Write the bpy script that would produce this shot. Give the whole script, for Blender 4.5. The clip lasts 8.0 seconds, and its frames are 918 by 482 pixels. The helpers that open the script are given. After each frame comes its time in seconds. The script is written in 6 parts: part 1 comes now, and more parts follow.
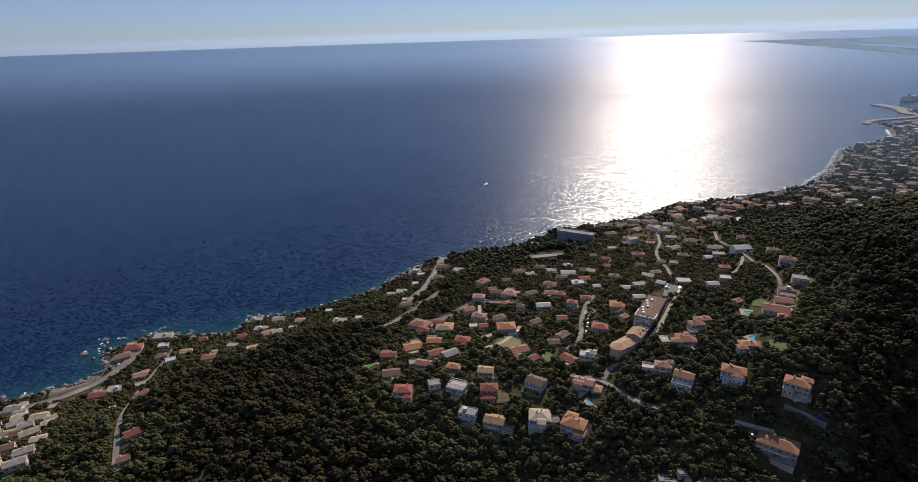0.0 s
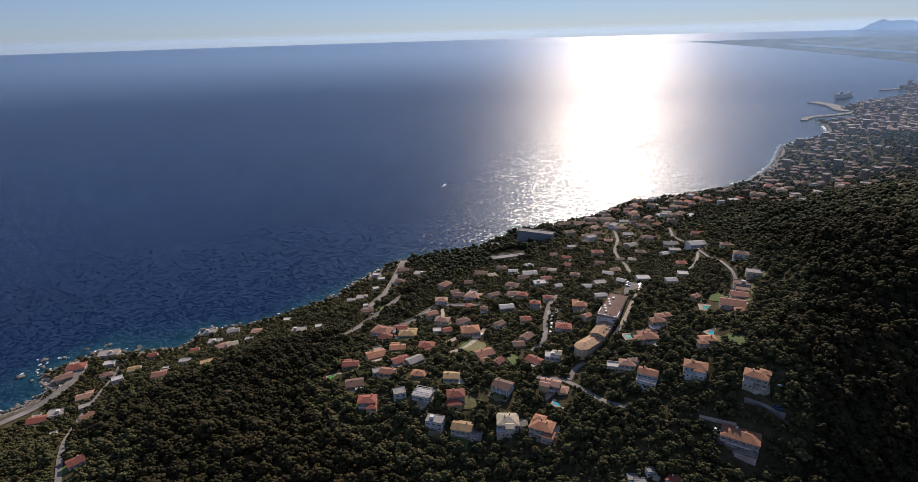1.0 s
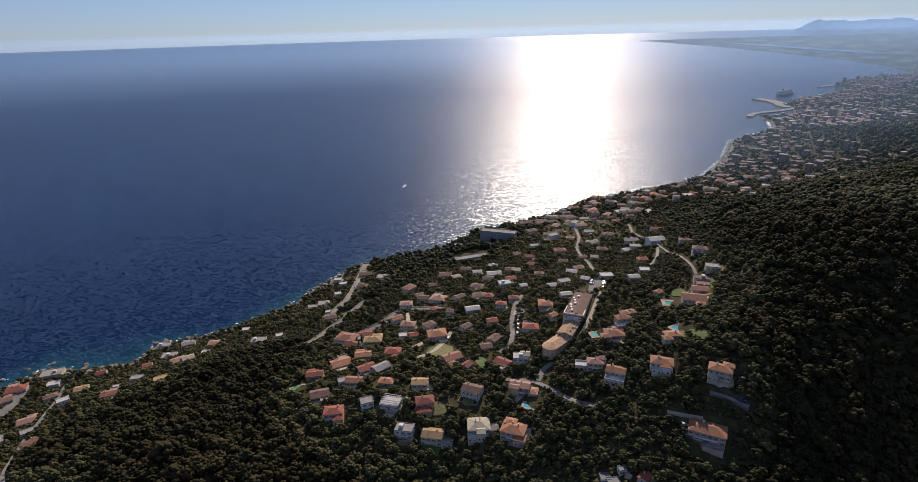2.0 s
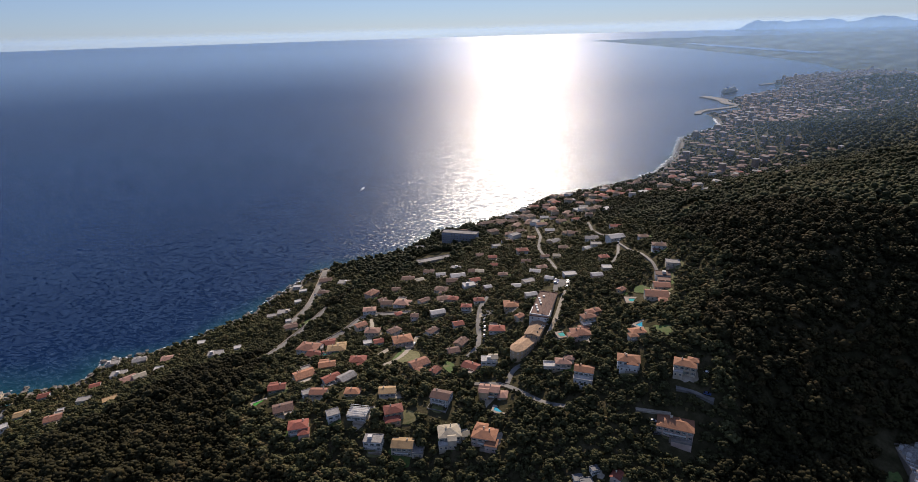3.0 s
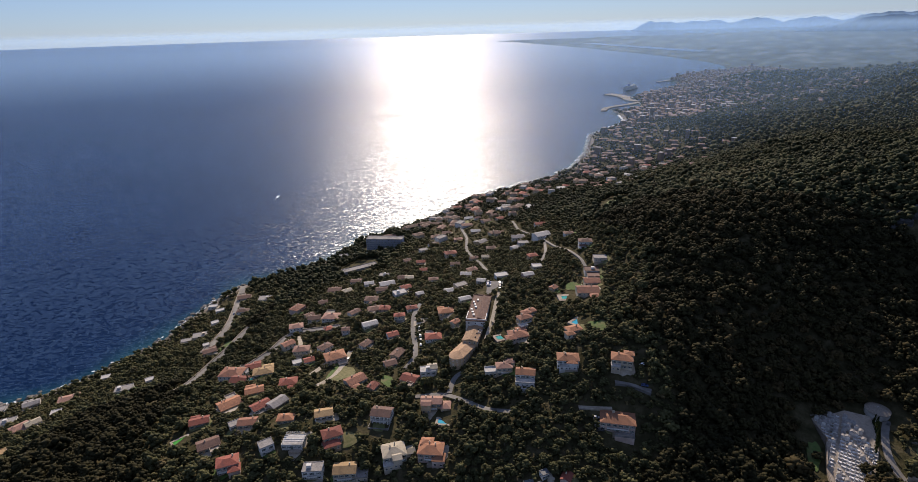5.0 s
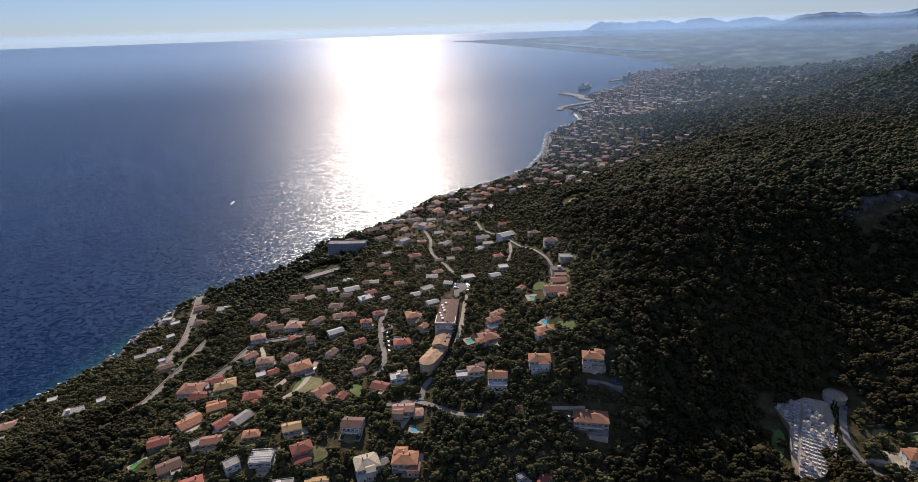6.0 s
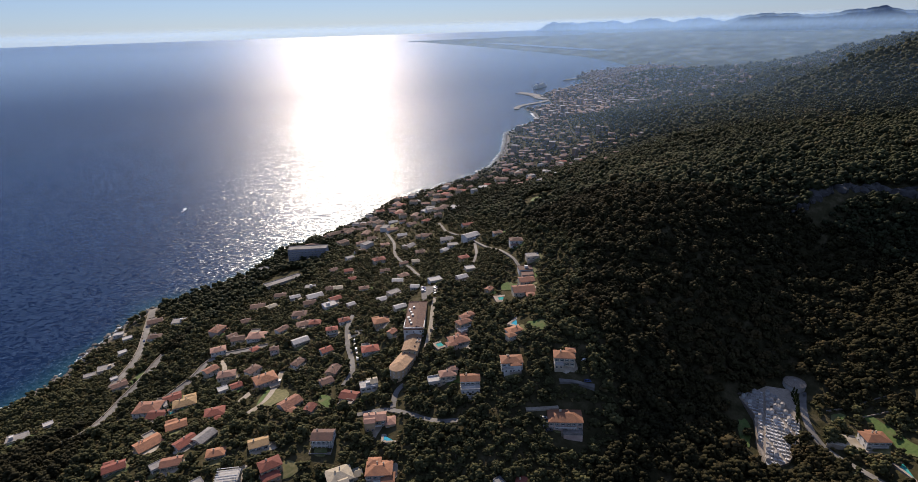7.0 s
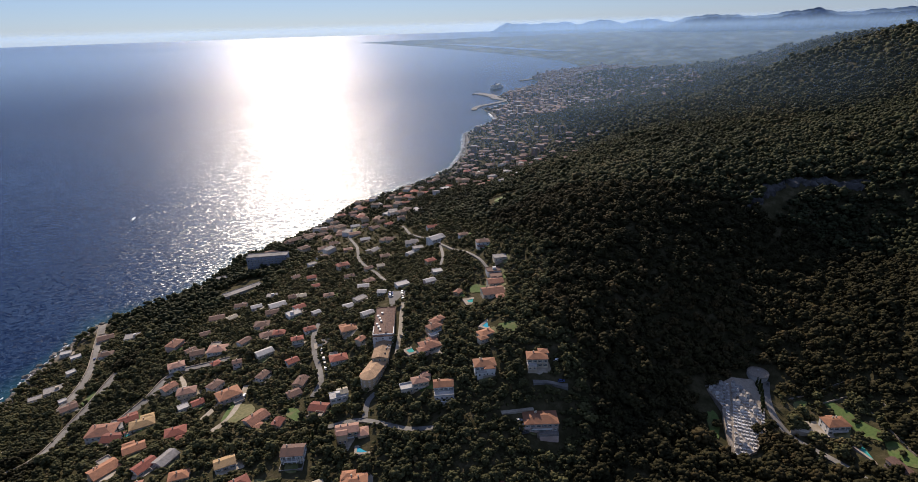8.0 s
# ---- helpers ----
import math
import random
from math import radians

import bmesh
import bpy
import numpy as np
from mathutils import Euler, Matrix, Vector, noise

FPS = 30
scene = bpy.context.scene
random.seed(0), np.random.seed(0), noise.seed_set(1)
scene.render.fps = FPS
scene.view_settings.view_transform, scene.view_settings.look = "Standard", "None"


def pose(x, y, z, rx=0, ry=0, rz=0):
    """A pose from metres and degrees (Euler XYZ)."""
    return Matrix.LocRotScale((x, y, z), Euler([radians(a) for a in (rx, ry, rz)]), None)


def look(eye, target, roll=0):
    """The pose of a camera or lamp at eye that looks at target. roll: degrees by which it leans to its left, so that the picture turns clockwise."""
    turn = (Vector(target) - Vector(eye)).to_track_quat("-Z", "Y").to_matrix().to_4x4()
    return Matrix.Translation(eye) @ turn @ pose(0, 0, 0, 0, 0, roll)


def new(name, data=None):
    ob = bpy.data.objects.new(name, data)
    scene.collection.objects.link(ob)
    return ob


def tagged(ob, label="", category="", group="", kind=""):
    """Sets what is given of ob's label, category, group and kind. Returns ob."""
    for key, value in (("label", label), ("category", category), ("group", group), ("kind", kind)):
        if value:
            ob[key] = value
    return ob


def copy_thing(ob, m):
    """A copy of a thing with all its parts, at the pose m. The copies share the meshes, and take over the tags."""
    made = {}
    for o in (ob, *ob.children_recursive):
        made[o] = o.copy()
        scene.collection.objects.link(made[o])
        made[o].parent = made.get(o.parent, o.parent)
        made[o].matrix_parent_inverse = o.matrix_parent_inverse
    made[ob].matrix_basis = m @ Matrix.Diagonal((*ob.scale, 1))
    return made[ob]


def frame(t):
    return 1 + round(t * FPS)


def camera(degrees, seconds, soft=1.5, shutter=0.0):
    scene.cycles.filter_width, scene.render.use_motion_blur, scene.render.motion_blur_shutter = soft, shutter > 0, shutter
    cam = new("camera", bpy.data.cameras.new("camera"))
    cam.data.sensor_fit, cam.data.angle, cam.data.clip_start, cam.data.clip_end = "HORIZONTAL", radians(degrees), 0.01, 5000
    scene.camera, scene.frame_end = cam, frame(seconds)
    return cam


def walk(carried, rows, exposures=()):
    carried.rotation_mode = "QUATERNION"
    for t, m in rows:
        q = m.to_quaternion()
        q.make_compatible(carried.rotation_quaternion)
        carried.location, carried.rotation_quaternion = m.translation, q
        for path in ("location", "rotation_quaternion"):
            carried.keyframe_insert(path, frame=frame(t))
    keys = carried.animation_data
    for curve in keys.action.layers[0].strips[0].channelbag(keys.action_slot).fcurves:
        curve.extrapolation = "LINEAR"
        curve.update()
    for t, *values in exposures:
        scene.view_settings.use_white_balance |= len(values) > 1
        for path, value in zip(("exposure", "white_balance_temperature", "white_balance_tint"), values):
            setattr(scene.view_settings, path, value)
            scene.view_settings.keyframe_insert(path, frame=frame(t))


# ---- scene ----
cam = camera(80.15, 8.0, soft=0.6)
# seconds, eye (x, y, z), heading to the right, pitch, roll
ROWS = [
    (0, -0.54, -0.31, 300.09, 0.000, -20.622, -1.771),
    (0.5, -1.54, 3.32, 300.08, 2.350, -20.669, -1.732),
    (1, -2.59, 6.90, 300.12, 4.637, -20.705, -1.703),
    (1.5, -3.68, 10.44, 300.20, 6.827, -20.810, -1.698),
    (3, -7.14, 20.89, 300.62, 13.658, -21.010, -1.703),
    (3.5, -8.31, 24.37, 300.77, 15.917, -21.078, -1.725),
    (4, -9.49, 27.85, 300.92, 18.162, -21.115, -1.739),
    (4.5, -10.65, 31.35, 301.06, 20.419, -21.162, -1.727),
    (6, -13.98, 42.09, 301.24, 27.159, -21.307, -1.776),
    (6.5, -15.00, 45.79, 301.19, 29.417, -21.370, -1.780),
    (7, -15.96, 49.55, 301.07, 31.695, -21.427, -1.753),
    (7.5, -16.86, 53.41, 300.88, 33.954, -21.447, -1.783),
    (8, -17.67, 57.35, 300.59, 36.191, -21.450, -1.764),
]


def aim(x, y, z, heading, pitch, roll):
    a, p = radians(heading), radians(pitch)
    way = Vector((math.sin(a) * math.cos(p), math.cos(a) * math.cos(p), math.sin(p)))
    return look((x, y, z), Vector((x, y, z)) + way, roll)


walk(cam, [(r[0], aim(*r[1:])) for r in ROWS], exposures=[(0.0, 0.02, 6200, 16), (4.0, 0.16, 6200, 16), (8.0, 0.18, 6200, 16)])

# ---------------------------------------------------------------- light
SUN_HEADING, SUN_HEIGHT = 20.5, 31.5
world = bpy.data.worlds.new("sky")
scene.world = world
world.use_nodes = True
wn, wl = world.node_tree.nodes, world.node_tree.links
wn.clear()
sky = wn.new("ShaderNodeTexSky")
sky.sky_type = "NISHITA"
sky.sun_disc = False
sky.sun_elevation, sky.sun_rotation = radians(SUN_HEIGHT), radians(SUN_HEADING)
sky.altitude, sky.air_density, sky.dust_density, sky.ozone_density = 300, 1.0, 0.1, 3.0
back = wn.new("ShaderNodeBackground")
back.inputs["Strength"].default_value = 0.054
wout = wn.new("ShaderNodeOutputWorld")
tint = wn.new("ShaderNodeMix")
tint.data_type, tint.blend_type = "RGBA", "MULTIPLY"
tint.inputs["Factor"].default_value = 1.0
tint.inputs["B"].default_value = (0.54, 0.67, 0.87, 1)
wl.new(sky.outputs["Color"], tint.inputs["A"])
# even milky light of the haze over the whole sky
milk = wn.new("ShaderNodeMix")
milk.data_type, milk.blend_type = "RGBA", "ADD"
milk.inputs["Factor"].default_value = 1.0
milk.inputs["B"].default_value = (2.3, 2.7, 3.8, 1)
wl.new(tint.outputs["Result"], milk.inputs["A"])
wl.new(milk.outputs["Result"], back.inputs["Color"])
wl.new(back.outputs["Background"], wout.inputs["Surface"])
sun_data = bpy.data.lights.new("sun", "SUN")
sun_data.energy, sun_data.angle, sun_data.color = 4.9, radians(0.53), (1.0, 0.84, 0.64)
sun = new("sun", sun_data)
_h, _e = radians(SUN_HEADING), radians(SUN_HEIGHT)
SUN_WAY = Vector((math.sin(_h) * math.cos(_e), math.cos(_h) * math.cos(_e), math.sin(_e)))
sun.matrix_world = look(SUN_WAY * 2000, (0, 0, 0))

# ---------------------------------------------------------------- materials
def node_material(name):
    m = bpy.data.materials.new(name)
    m.use_nodes = True
    n = m.node_tree.nodes
    return m, n, m.node_tree.links, n["Principled BSDF"]


def noise_node(n, l, scale, detail=4.0, vector=None, rough=0.55):
    t = n.new("ShaderNodeTexNoise")
    t.inputs["Scale"].default_value, t.inputs["Detail"].default_value = scale, detail
    t.inputs["Roughness"].default_value = rough
    if vector:
        l.new(vector, t.inputs["Vector"])
    return t.outputs["Fac"]


def ramp_node(n, l, fac, stops):
    r = n.new("ShaderNodeValToRGB")
    while len(r.color_ramp.elements) < len(stops):
        r.color_ramp.elements.new(0.5)
    for e, (at, c) in zip(r.color_ramp.elements, stops):
        e.position, e.color = at, (*c, 1)
    l.new(fac, r.inputs["Fac"])
    return r.outputs["Color"]


def mix_node(n, l, fac, a, b, kind="MIX"):
    x = n.new("ShaderNodeMix")
    x.data_type, x.blend_type = "RGBA", kind
    for socket, v in ((x.inputs["Factor"], fac), (x.inputs["A"], a), (x.inputs["B"], b)):
        if isinstance(v, (int, float)):
            socket.default_value = v
        elif isinstance(v, tuple):
            socket.default_value = (*v, 1)
        else:
            l.new(v, socket)
    return x.outputs["Result"]


def world_place(n):
    return n.new("ShaderNodeNewGeometry").outputs["Position"]


def surface(name, low, high, scale=0.6, rough=0.85, stain=None, bump=0.0, bump_scale=8.0, vary=0.0, metal=0.0, local=True):
    """A mottled surface: grain between two colours, larger stains, an optional change from object to object."""
    m, n, l, b = node_material(name)
    at = n.new("ShaderNodeTexCoord").outputs["Object"] if local else world_place(n)
    colour = ramp_node(n, l, noise_node(n, l, scale, 6, at), ((0.3, low), (0.7, high)))
    if stain:
        f = noise_node(n, l, scale * 0.17, 3, at)
        f = ramp_node(n, l, f, ((0.5, (0, 0, 0)), (0.68, (1, 1, 1))))
        colour = mix_node(n, l, f, colour, stain)
    if vary:
        h = n.new("ShaderNodeHueSaturation")
        r = n.new("ShaderNodeMapRange")
        r.inputs["To Min"].default_value, r.inputs["To Max"].default_value = 1 - vary, 1 + vary
        l.new(n.new("ShaderNodeObjectInfo").outputs["Random"], r.inputs["Value"])
        l.new(r.outputs["Result"], h.inputs["Value"])
        l.new(colour, h.inputs["Color"])
        colour = h.outputs["Color"]
    l.new(colour, b.inputs["Base Color"])
    b.inputs["Roughness"].default_value, b.inputs["Metallic"].default_value = rough, metal
    if bump:
        u = n.new("ShaderNodeBump")
        u.inputs["Strength"].default_value, u.inputs["Distance"].default_value = bump, 0.1
        l.new(noise_node(n, l, bump_scale, 3, at), u.inputs["Height"])
        l.new(u.outputs["Normal"], b.inputs["Normal"])
    return m


def attribute_node(n, name):
    a = n.new("ShaderNodeAttribute")
    a.attribute_name = name
    return a.outputs["Fac"]


def leaf_material(name, dark, light, dry):
    """Leaves: a tone for each tree from its attribute, a change from clump to clump."""
    m, n, l, b = node_material(name)
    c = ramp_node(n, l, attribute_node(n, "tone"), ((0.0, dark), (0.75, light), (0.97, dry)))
    r = n.new("ShaderNodeNewGeometry").outputs["Random Per Island"]
    h = n.new("ShaderNodeHueSaturation")
    q = n.new("ShaderNodeMapRange")
    q.inputs["To Min"].default_value, q.inputs["To Max"].default_value = 0.7, 1.3
    l.new(r, q.inputs["Value"])
    l.new(q.outputs["Result"], h.inputs["Value"])
    l.new(c, h.inputs["Color"])
    l.new(h.outputs["Color"], b.inputs["Base Color"])
    b.inputs["Roughness"].default_value = 0.8
    b.inputs["Specular IOR Level"].default_value = 0.12
    u = n.new("ShaderNodeBump")
    u.inputs["Strength"].default_value, u.inputs["Distance"].default_value = 0.55, 0.4
    l.new(noise_node(n, l, 1.3, 4, world_place(n), 0.7), u.inputs["Height"])
    l.new(u.outputs["Normal"], b.inputs["Normal"])
    glow = n.new("ShaderNodeBsdfTranslucent")
    l.new(u.outputs["Normal"], glow.inputs["Normal"])
    l.new(h.outputs["Color"], glow.inputs["Color"])
    both = n.new("ShaderNodeMixShader")
    both.inputs["Fac"].default_value = 0.3
    l.new(b.outputs["BSDF"], both.inputs[1])
    l.new(glow.outputs["BSDF"], both.inputs[2])
    l.new(both.outputs["Shader"], n["Material Output"].inputs["Surface"])
    return m


def ground_material():
    """Earth, dry grass and scrub floor between the trees; pale rock along the shore."""
    m, n, l, b = node_material("scrub_ground")
    at = world_place(n)
    c = ramp_node(n, l, noise_node(n, l, 0.12, 8, at, 0.65), ((0.3, (0.03, 0.03, 0.014)), (0.5, (0.055, 0.05, 0.025)), (0.72, (0.11, 0.092, 0.055))))
    s = ramp_node(n, l, attribute_node(n, "shore"), ((0.0, (0, 0, 0)), (0.7, (1, 1, 1))))
    rock = ramp_node(n, l, noise_node(n, l, 0.4, 6, at), ((0.35, (0.09, 0.08, 0.065)), (0.65, (0.3, 0.27, 0.23))))
    c = mix_node(n, l, s, c, rock)
    # far plain: field tones with the blue of hazy distance mixed in
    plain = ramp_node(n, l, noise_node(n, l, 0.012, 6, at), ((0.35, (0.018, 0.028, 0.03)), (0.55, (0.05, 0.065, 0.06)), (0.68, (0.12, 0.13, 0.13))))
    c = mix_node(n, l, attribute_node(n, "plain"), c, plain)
    l.new(c, b.inputs["Base Color"])
    b.inputs["Roughness"].default_value = 0.95
    b.inputs["Specular IOR Level"].default_value = 0.05
    u = n.new("ShaderNodeBump")
    u.inputs["Strength"].default_value, u.inputs["Distance"].default_value = 0.8, 0.8
    l.new(noise_node(n, l, 0.5, 8, at), u.inputs["Height"])
    l.new(u.outputs["Normal"], b.inputs["Normal"])
    return m


# size of the waves (as waves per metre) and how far they tilt
WAVES = ((0.06, 0.1), (0.3, 0.7), (0.9, 0.62))


def water_material(name="sea_water", calm=1.0):
    """Deep blue sea, turquoise over the shallows: wind waves as facets in three sizes, each with its own tilt."""
    m, n, l, b = node_material(name)
    at = world_place(n)
    deep = ramp_node(n, l, noise_node(n, l, 0.0022, 4, at), ((0.35, (0.0004, 0.01, 0.044)), (0.7, (0.0006, 0.016, 0.062))))
    c = ramp_node(n, l, attribute_node(n, "shallow"), ((0.0, (0, 0, 0)), (1.0, (1, 1, 1))))
    c = mix_node(n, l, c, deep, (0.008, 0.055, 0.07))
    l.new(c, b.inputs["Base Color"])
    b.inputs["Roughness"].default_value = 0.27
    b.inputs["Specular IOR Level"].default_value = 0.35
    b.inputs["Specular Tint"].default_value = (0.55, 0.86, 1.0, 1)
    b.inputs["IOR"].default_value = 1.33
    stretch = n.new("ShaderNodeMapping")
    # the swell runs from the sun's side: long crests across it
    stretch.vector_type = "TEXTURE"
    stretch.inputs["Rotation"].default_value = (0, 0, radians(-24))
    stretch.inputs["Scale"].default_value = (1.7, 1.0, 1.0)
    l.new(at, stretch.inputs["Vector"])
    total = None
    for scale, tilt in WAVES:
        t = n.new("ShaderNodeTexNoise")
        t.inputs["Scale"].default_value, t.inputs["Detail"].default_value = scale, 1.0
        l.new(stretch.outputs["Vector"], t.inputs["Vector"])
        k = n.new("ShaderNodeVectorMath")
        k.operation = "MULTIPLY_ADD"
        k.inputs[1].default_value = (tilt * calm, tilt * calm, 0)
        k.inputs[2].default_value = (-0.5 * tilt * calm, -0.5 * tilt * calm, 0)
        l.new(t.outputs["Color"], k.inputs[0])
        if total:
            a = n.new("ShaderNodeVectorMath")
            l.new(total, a.inputs[0])
            l.new(k.outputs["Vector"], a.inputs[1])
            total = a.outputs["Vector"]
        else:
            total = k.outputs["Vector"]
    up = n.new("ShaderNodeVectorMath")
    up.inputs[1].default_value = (0, 0, 1)
    l.new(total, up.inputs[0])
    one = n.new("ShaderNodeVectorMath")
    one.operation = "NORMALIZE"
    l.new(up.outputs["Vector"], one.inputs[0])
    l.new(one.outputs["Vector"], b.inputs["Normal"])
    return m


def tile_material(name, low, high):
    """Barrel tiles: mottled clay, courses across the slope as relief, weathered patches, a change from roof to roof."""
    m, n, l, b = node_material(name)
    at = n.new("ShaderNodeTexCoord").outputs["Object"]
    c = ramp_node(n, l, noise_node(n, l, 2.2, 5, at, 0.7), ((0.28, low), (0.72, high)))
    f = ramp_node(n, l, noise_node(n, l, 0.28, 3, at), ((0.48, (0, 0, 0)), (0.72, (0.7, 0.7, 0.7))))
    c = mix_node(n, l, f, c, tuple(v * 0.55 + 0.03 for v in low))
    h = n.new("ShaderNodeHueSaturation")
    r = n.new("ShaderNodeMapRange")
    r.inputs["To Min"].default_value, r.inputs["To Max"].default_value = 0.6, 1.05
    l.new(n.new("ShaderNodeObjectInfo").outputs["Random"], r.inputs["Value"])
    l.new(r.outputs["Result"], h.inputs["Value"])
    l.new(c, h.inputs["Color"])
    l.new(h.outputs["Color"], b.inputs["Base Color"])
    b.inputs["Roughness"].default_value = 0.85
    w = n.new("ShaderNodeTexWave")
    w.inputs["Scale"].default_value, w.inputs["Distortion"].default_value = 1.3, 0.6
    l.new(at, w.inputs["Vector"])
    u = n.new("ShaderNodeBump")
    u.inputs["Strength"].default_value, u.inputs["Distance"].default_value = 0.5, 0.06
    l.new(w.outputs["Fac"], u.inputs["Height"])
    l.new(u.outputs["Normal"], b.inputs["Normal"])
    return m


GROUND, WATER = ground_material(), water_material()
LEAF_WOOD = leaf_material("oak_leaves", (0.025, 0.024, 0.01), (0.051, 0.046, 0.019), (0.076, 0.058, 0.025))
# same oaks farther off: haze is put into the leaf colour, paler and greener
LEAF_FAR_HAZED = leaf_material("hazed_oak_leaves", (0.033, 0.038, 0.018), (0.064, 0.07, 0.031), (0.088, 0.078, 0.037))
LEAF_GARDEN = leaf_material("garden_leaves", (0.055, 0.056, 0.025), (0.11, 0.108, 0.046), (0.15, 0.12, 0.055))
BARK = surface("bark", (0.06, 0.045, 0.03), (0.14, 0.11, 0.08), 3.0, 0.95)

ROOFS = {
    "t": tile_material("terracotta_tiles", (0.24, 0.1, 0.06), (0.38, 0.18, 0.11)),
    "o": tile_material("orange_tiles", (0.32, 0.13, 0.06), (0.45, 0.22, 0.12)),
    "r": tile_material("red_tiles", (0.23, 0.055, 0.035), (0.35, 0.11, 0.07)),
    "b": tile_material("brown_tiles", (0.13, 0.07, 0.05), (0.23, 0.13, 0.095)),
    "n": tile_material("tan_tiles", (0.4, 0.24, 0.13), (0.54, 0.36, 0.21)),
    "p": tile_material("faded_pink_tiles", (0.29, 0.15, 0.11), (0.42, 0.25, 0.18)),
    "y": tile_material("straw_coloured_tiles", (0.42, 0.26, 0.11), (0.58, 0.4, 0.2)),
    "c": tile_material("cream_tiles", (0.38, 0.33, 0.24), (0.55, 0.48, 0.35)),
    "g": surface("grey_roof_screed", (0.2, 0.19, 0.175), (0.33, 0.31, 0.29), 0.8, 0.92, stain=(0.14, 0.13, 0.12)),
    "w": surface("white_roof_coating", (0.36, 0.35, 0.33), (0.52, 0.5, 0.47), 0.7, 0.92, stain=(0.24, 0.23, 0.2)),
    "d": surface("dark_roof_membrane", (0.07, 0.075, 0.08), (0.15, 0.155, 0.16), 0.9, 0.7),
}
ROOF_WORDS = {"t": "terracotta", "o": "orange", "r": "red", "b": "brown", "p": "faded pink", "n": "tan", "y": "straw-coloured", "c": "cream", "g": "grey", "w": "white", "d": "dark grey"}
WALLS = [
    ("white", surface("white_render", (0.58, 0.56, 0.52), (0.74, 0.72, 0.68), 0.5, 0.9, stain=(0.42, 0.4, 0.36), bump=0.2)),
    ("cream", surface("cream_render", (0.52, 0.44, 0.32), (0.66, 0.57, 0.43), 0.5, 0.9, stain=(0.38, 0.32, 0.24), bump=0.2)),
    ("ochre", surface("ochre_render", (0.46, 0.33, 0.19), (0.58, 0.43, 0.27), 0.5, 0.9, stain=(0.33, 0.25, 0.17), bump=0.2)),
    ("pale pink", surface("pink_render", (0.52, 0.38, 0.31), (0.64, 0.5, 0.42), 0.5, 0.9, stain=(0.4, 0.3, 0.25), bump=0.2)),
]
GLASS = surface("window_glass", (0.015, 0.02, 0.025), (0.03, 0.036, 0.045), 1.0, 0.08)
FRAME = surface("white_painted_wood", (0.55, 0.54, 0.5), (0.7, 0.69, 0.66), 2.0, 0.6)
SHUTTER = surface("green_grey_shutters", (0.1, 0.13, 0.11), (0.2, 0.23, 0.2), 3.0, 0.7, vary=0.4)
ASPHALT = surface("asphalt", (0.115, 0.11, 0.1), (0.185, 0.175, 0.16), 0.35, 0.9, stain=(0.25, 0.235, 0.21), local=False)
PALE_TRACK = surface("pale_gravel", (0.3, 0.26, 0.2), (0.44, 0.39, 0.31), 0.5, 0.95, stain=(0.24, 0.2, 0.14), local=False)
CONCRETE = surface("concrete", (0.3, 0.29, 0.27), (0.44, 0.43, 0.4), 0.5, 0.9, stain=(0.2, 0.19, 0.17), local=False)
STONE_WALL = surface("rubble_stone", (0.14, 0.12, 0.1), (0.3, 0.26, 0.21), 1.5, 0.95, bump=0.6, local=False)
LAWN = surface("lawn", (0.05, 0.09, 0.018), (0.1, 0.15, 0.035), 0.8, 0.95, stain=(0.13, 0.13, 0.05), local=False)
MEADOW = surface("dry_meadow", (0.1, 0.1, 0.035), (0.2, 0.18, 0.08), 0.5, 0.95, stain=(0.07, 0.09, 0.025), local=False)
POOL = surface("pool_water", (0.03, 0.3, 0.42), (0.06, 0.42, 0.55), 1.0, 0.05, local=False)
POOL_GREEN = surface("green_pool_water", (0.05, 0.26, 0.02), (0.09, 0.36, 0.05), 1.0, 0.08, local=False)
POOL_TEAL = surface("teal_pool_water", (0.04, 0.3, 0.26), (0.07, 0.4, 0.35), 1.0, 0.06, local=False)
PAVING = surface("pale_paving", (0.28, 0.235, 0.185), (0.4, 0.35, 0.28), 0.9, 0.92, stain=(0.22, 0.18, 0.14), local=False)
MARBLE = surface("grave_marble", (0.42, 0.41, 0.4), (0.66, 0.65, 0.63), 0.8, 0.6, stain=(0.24, 0.23, 0.22), vary=0.35)
ROCK = surface("shore_rock", (0.1, 0.085, 0.07), (0.3, 0.27, 0.23), 0.3, 0.9, stain=(0.06, 0.055, 0.045), bump=0.8, bump_scale=1.2, local=False)
# cliff copy of the rock, its colour darkened to imitate shade
SHADED_ROCK = surface("shaded_cliff_rock", (0.035, 0.035, 0.036), (0.09, 0.088, 0.085), 0.2, 0.95, stain=(0.03, 0.03, 0.03), bump=0.8, bump_scale=0.8, local=False)
FOAM = surface("surf_foam", (0.62, 0.66, 0.68), (0.85, 0.87, 0.88), 0.5, 0.9, local=False)
CYPRESS = leaf_material("cypress_leaves", (0.012, 0.022, 0.008), (0.03, 0.042, 0.014), (0.035, 0.04, 0.015))
TYRE = surface("tyre_rubber", (0.012, 0.012, 0.012), (0.025, 0.025, 0.025), 4.0, 0.9)
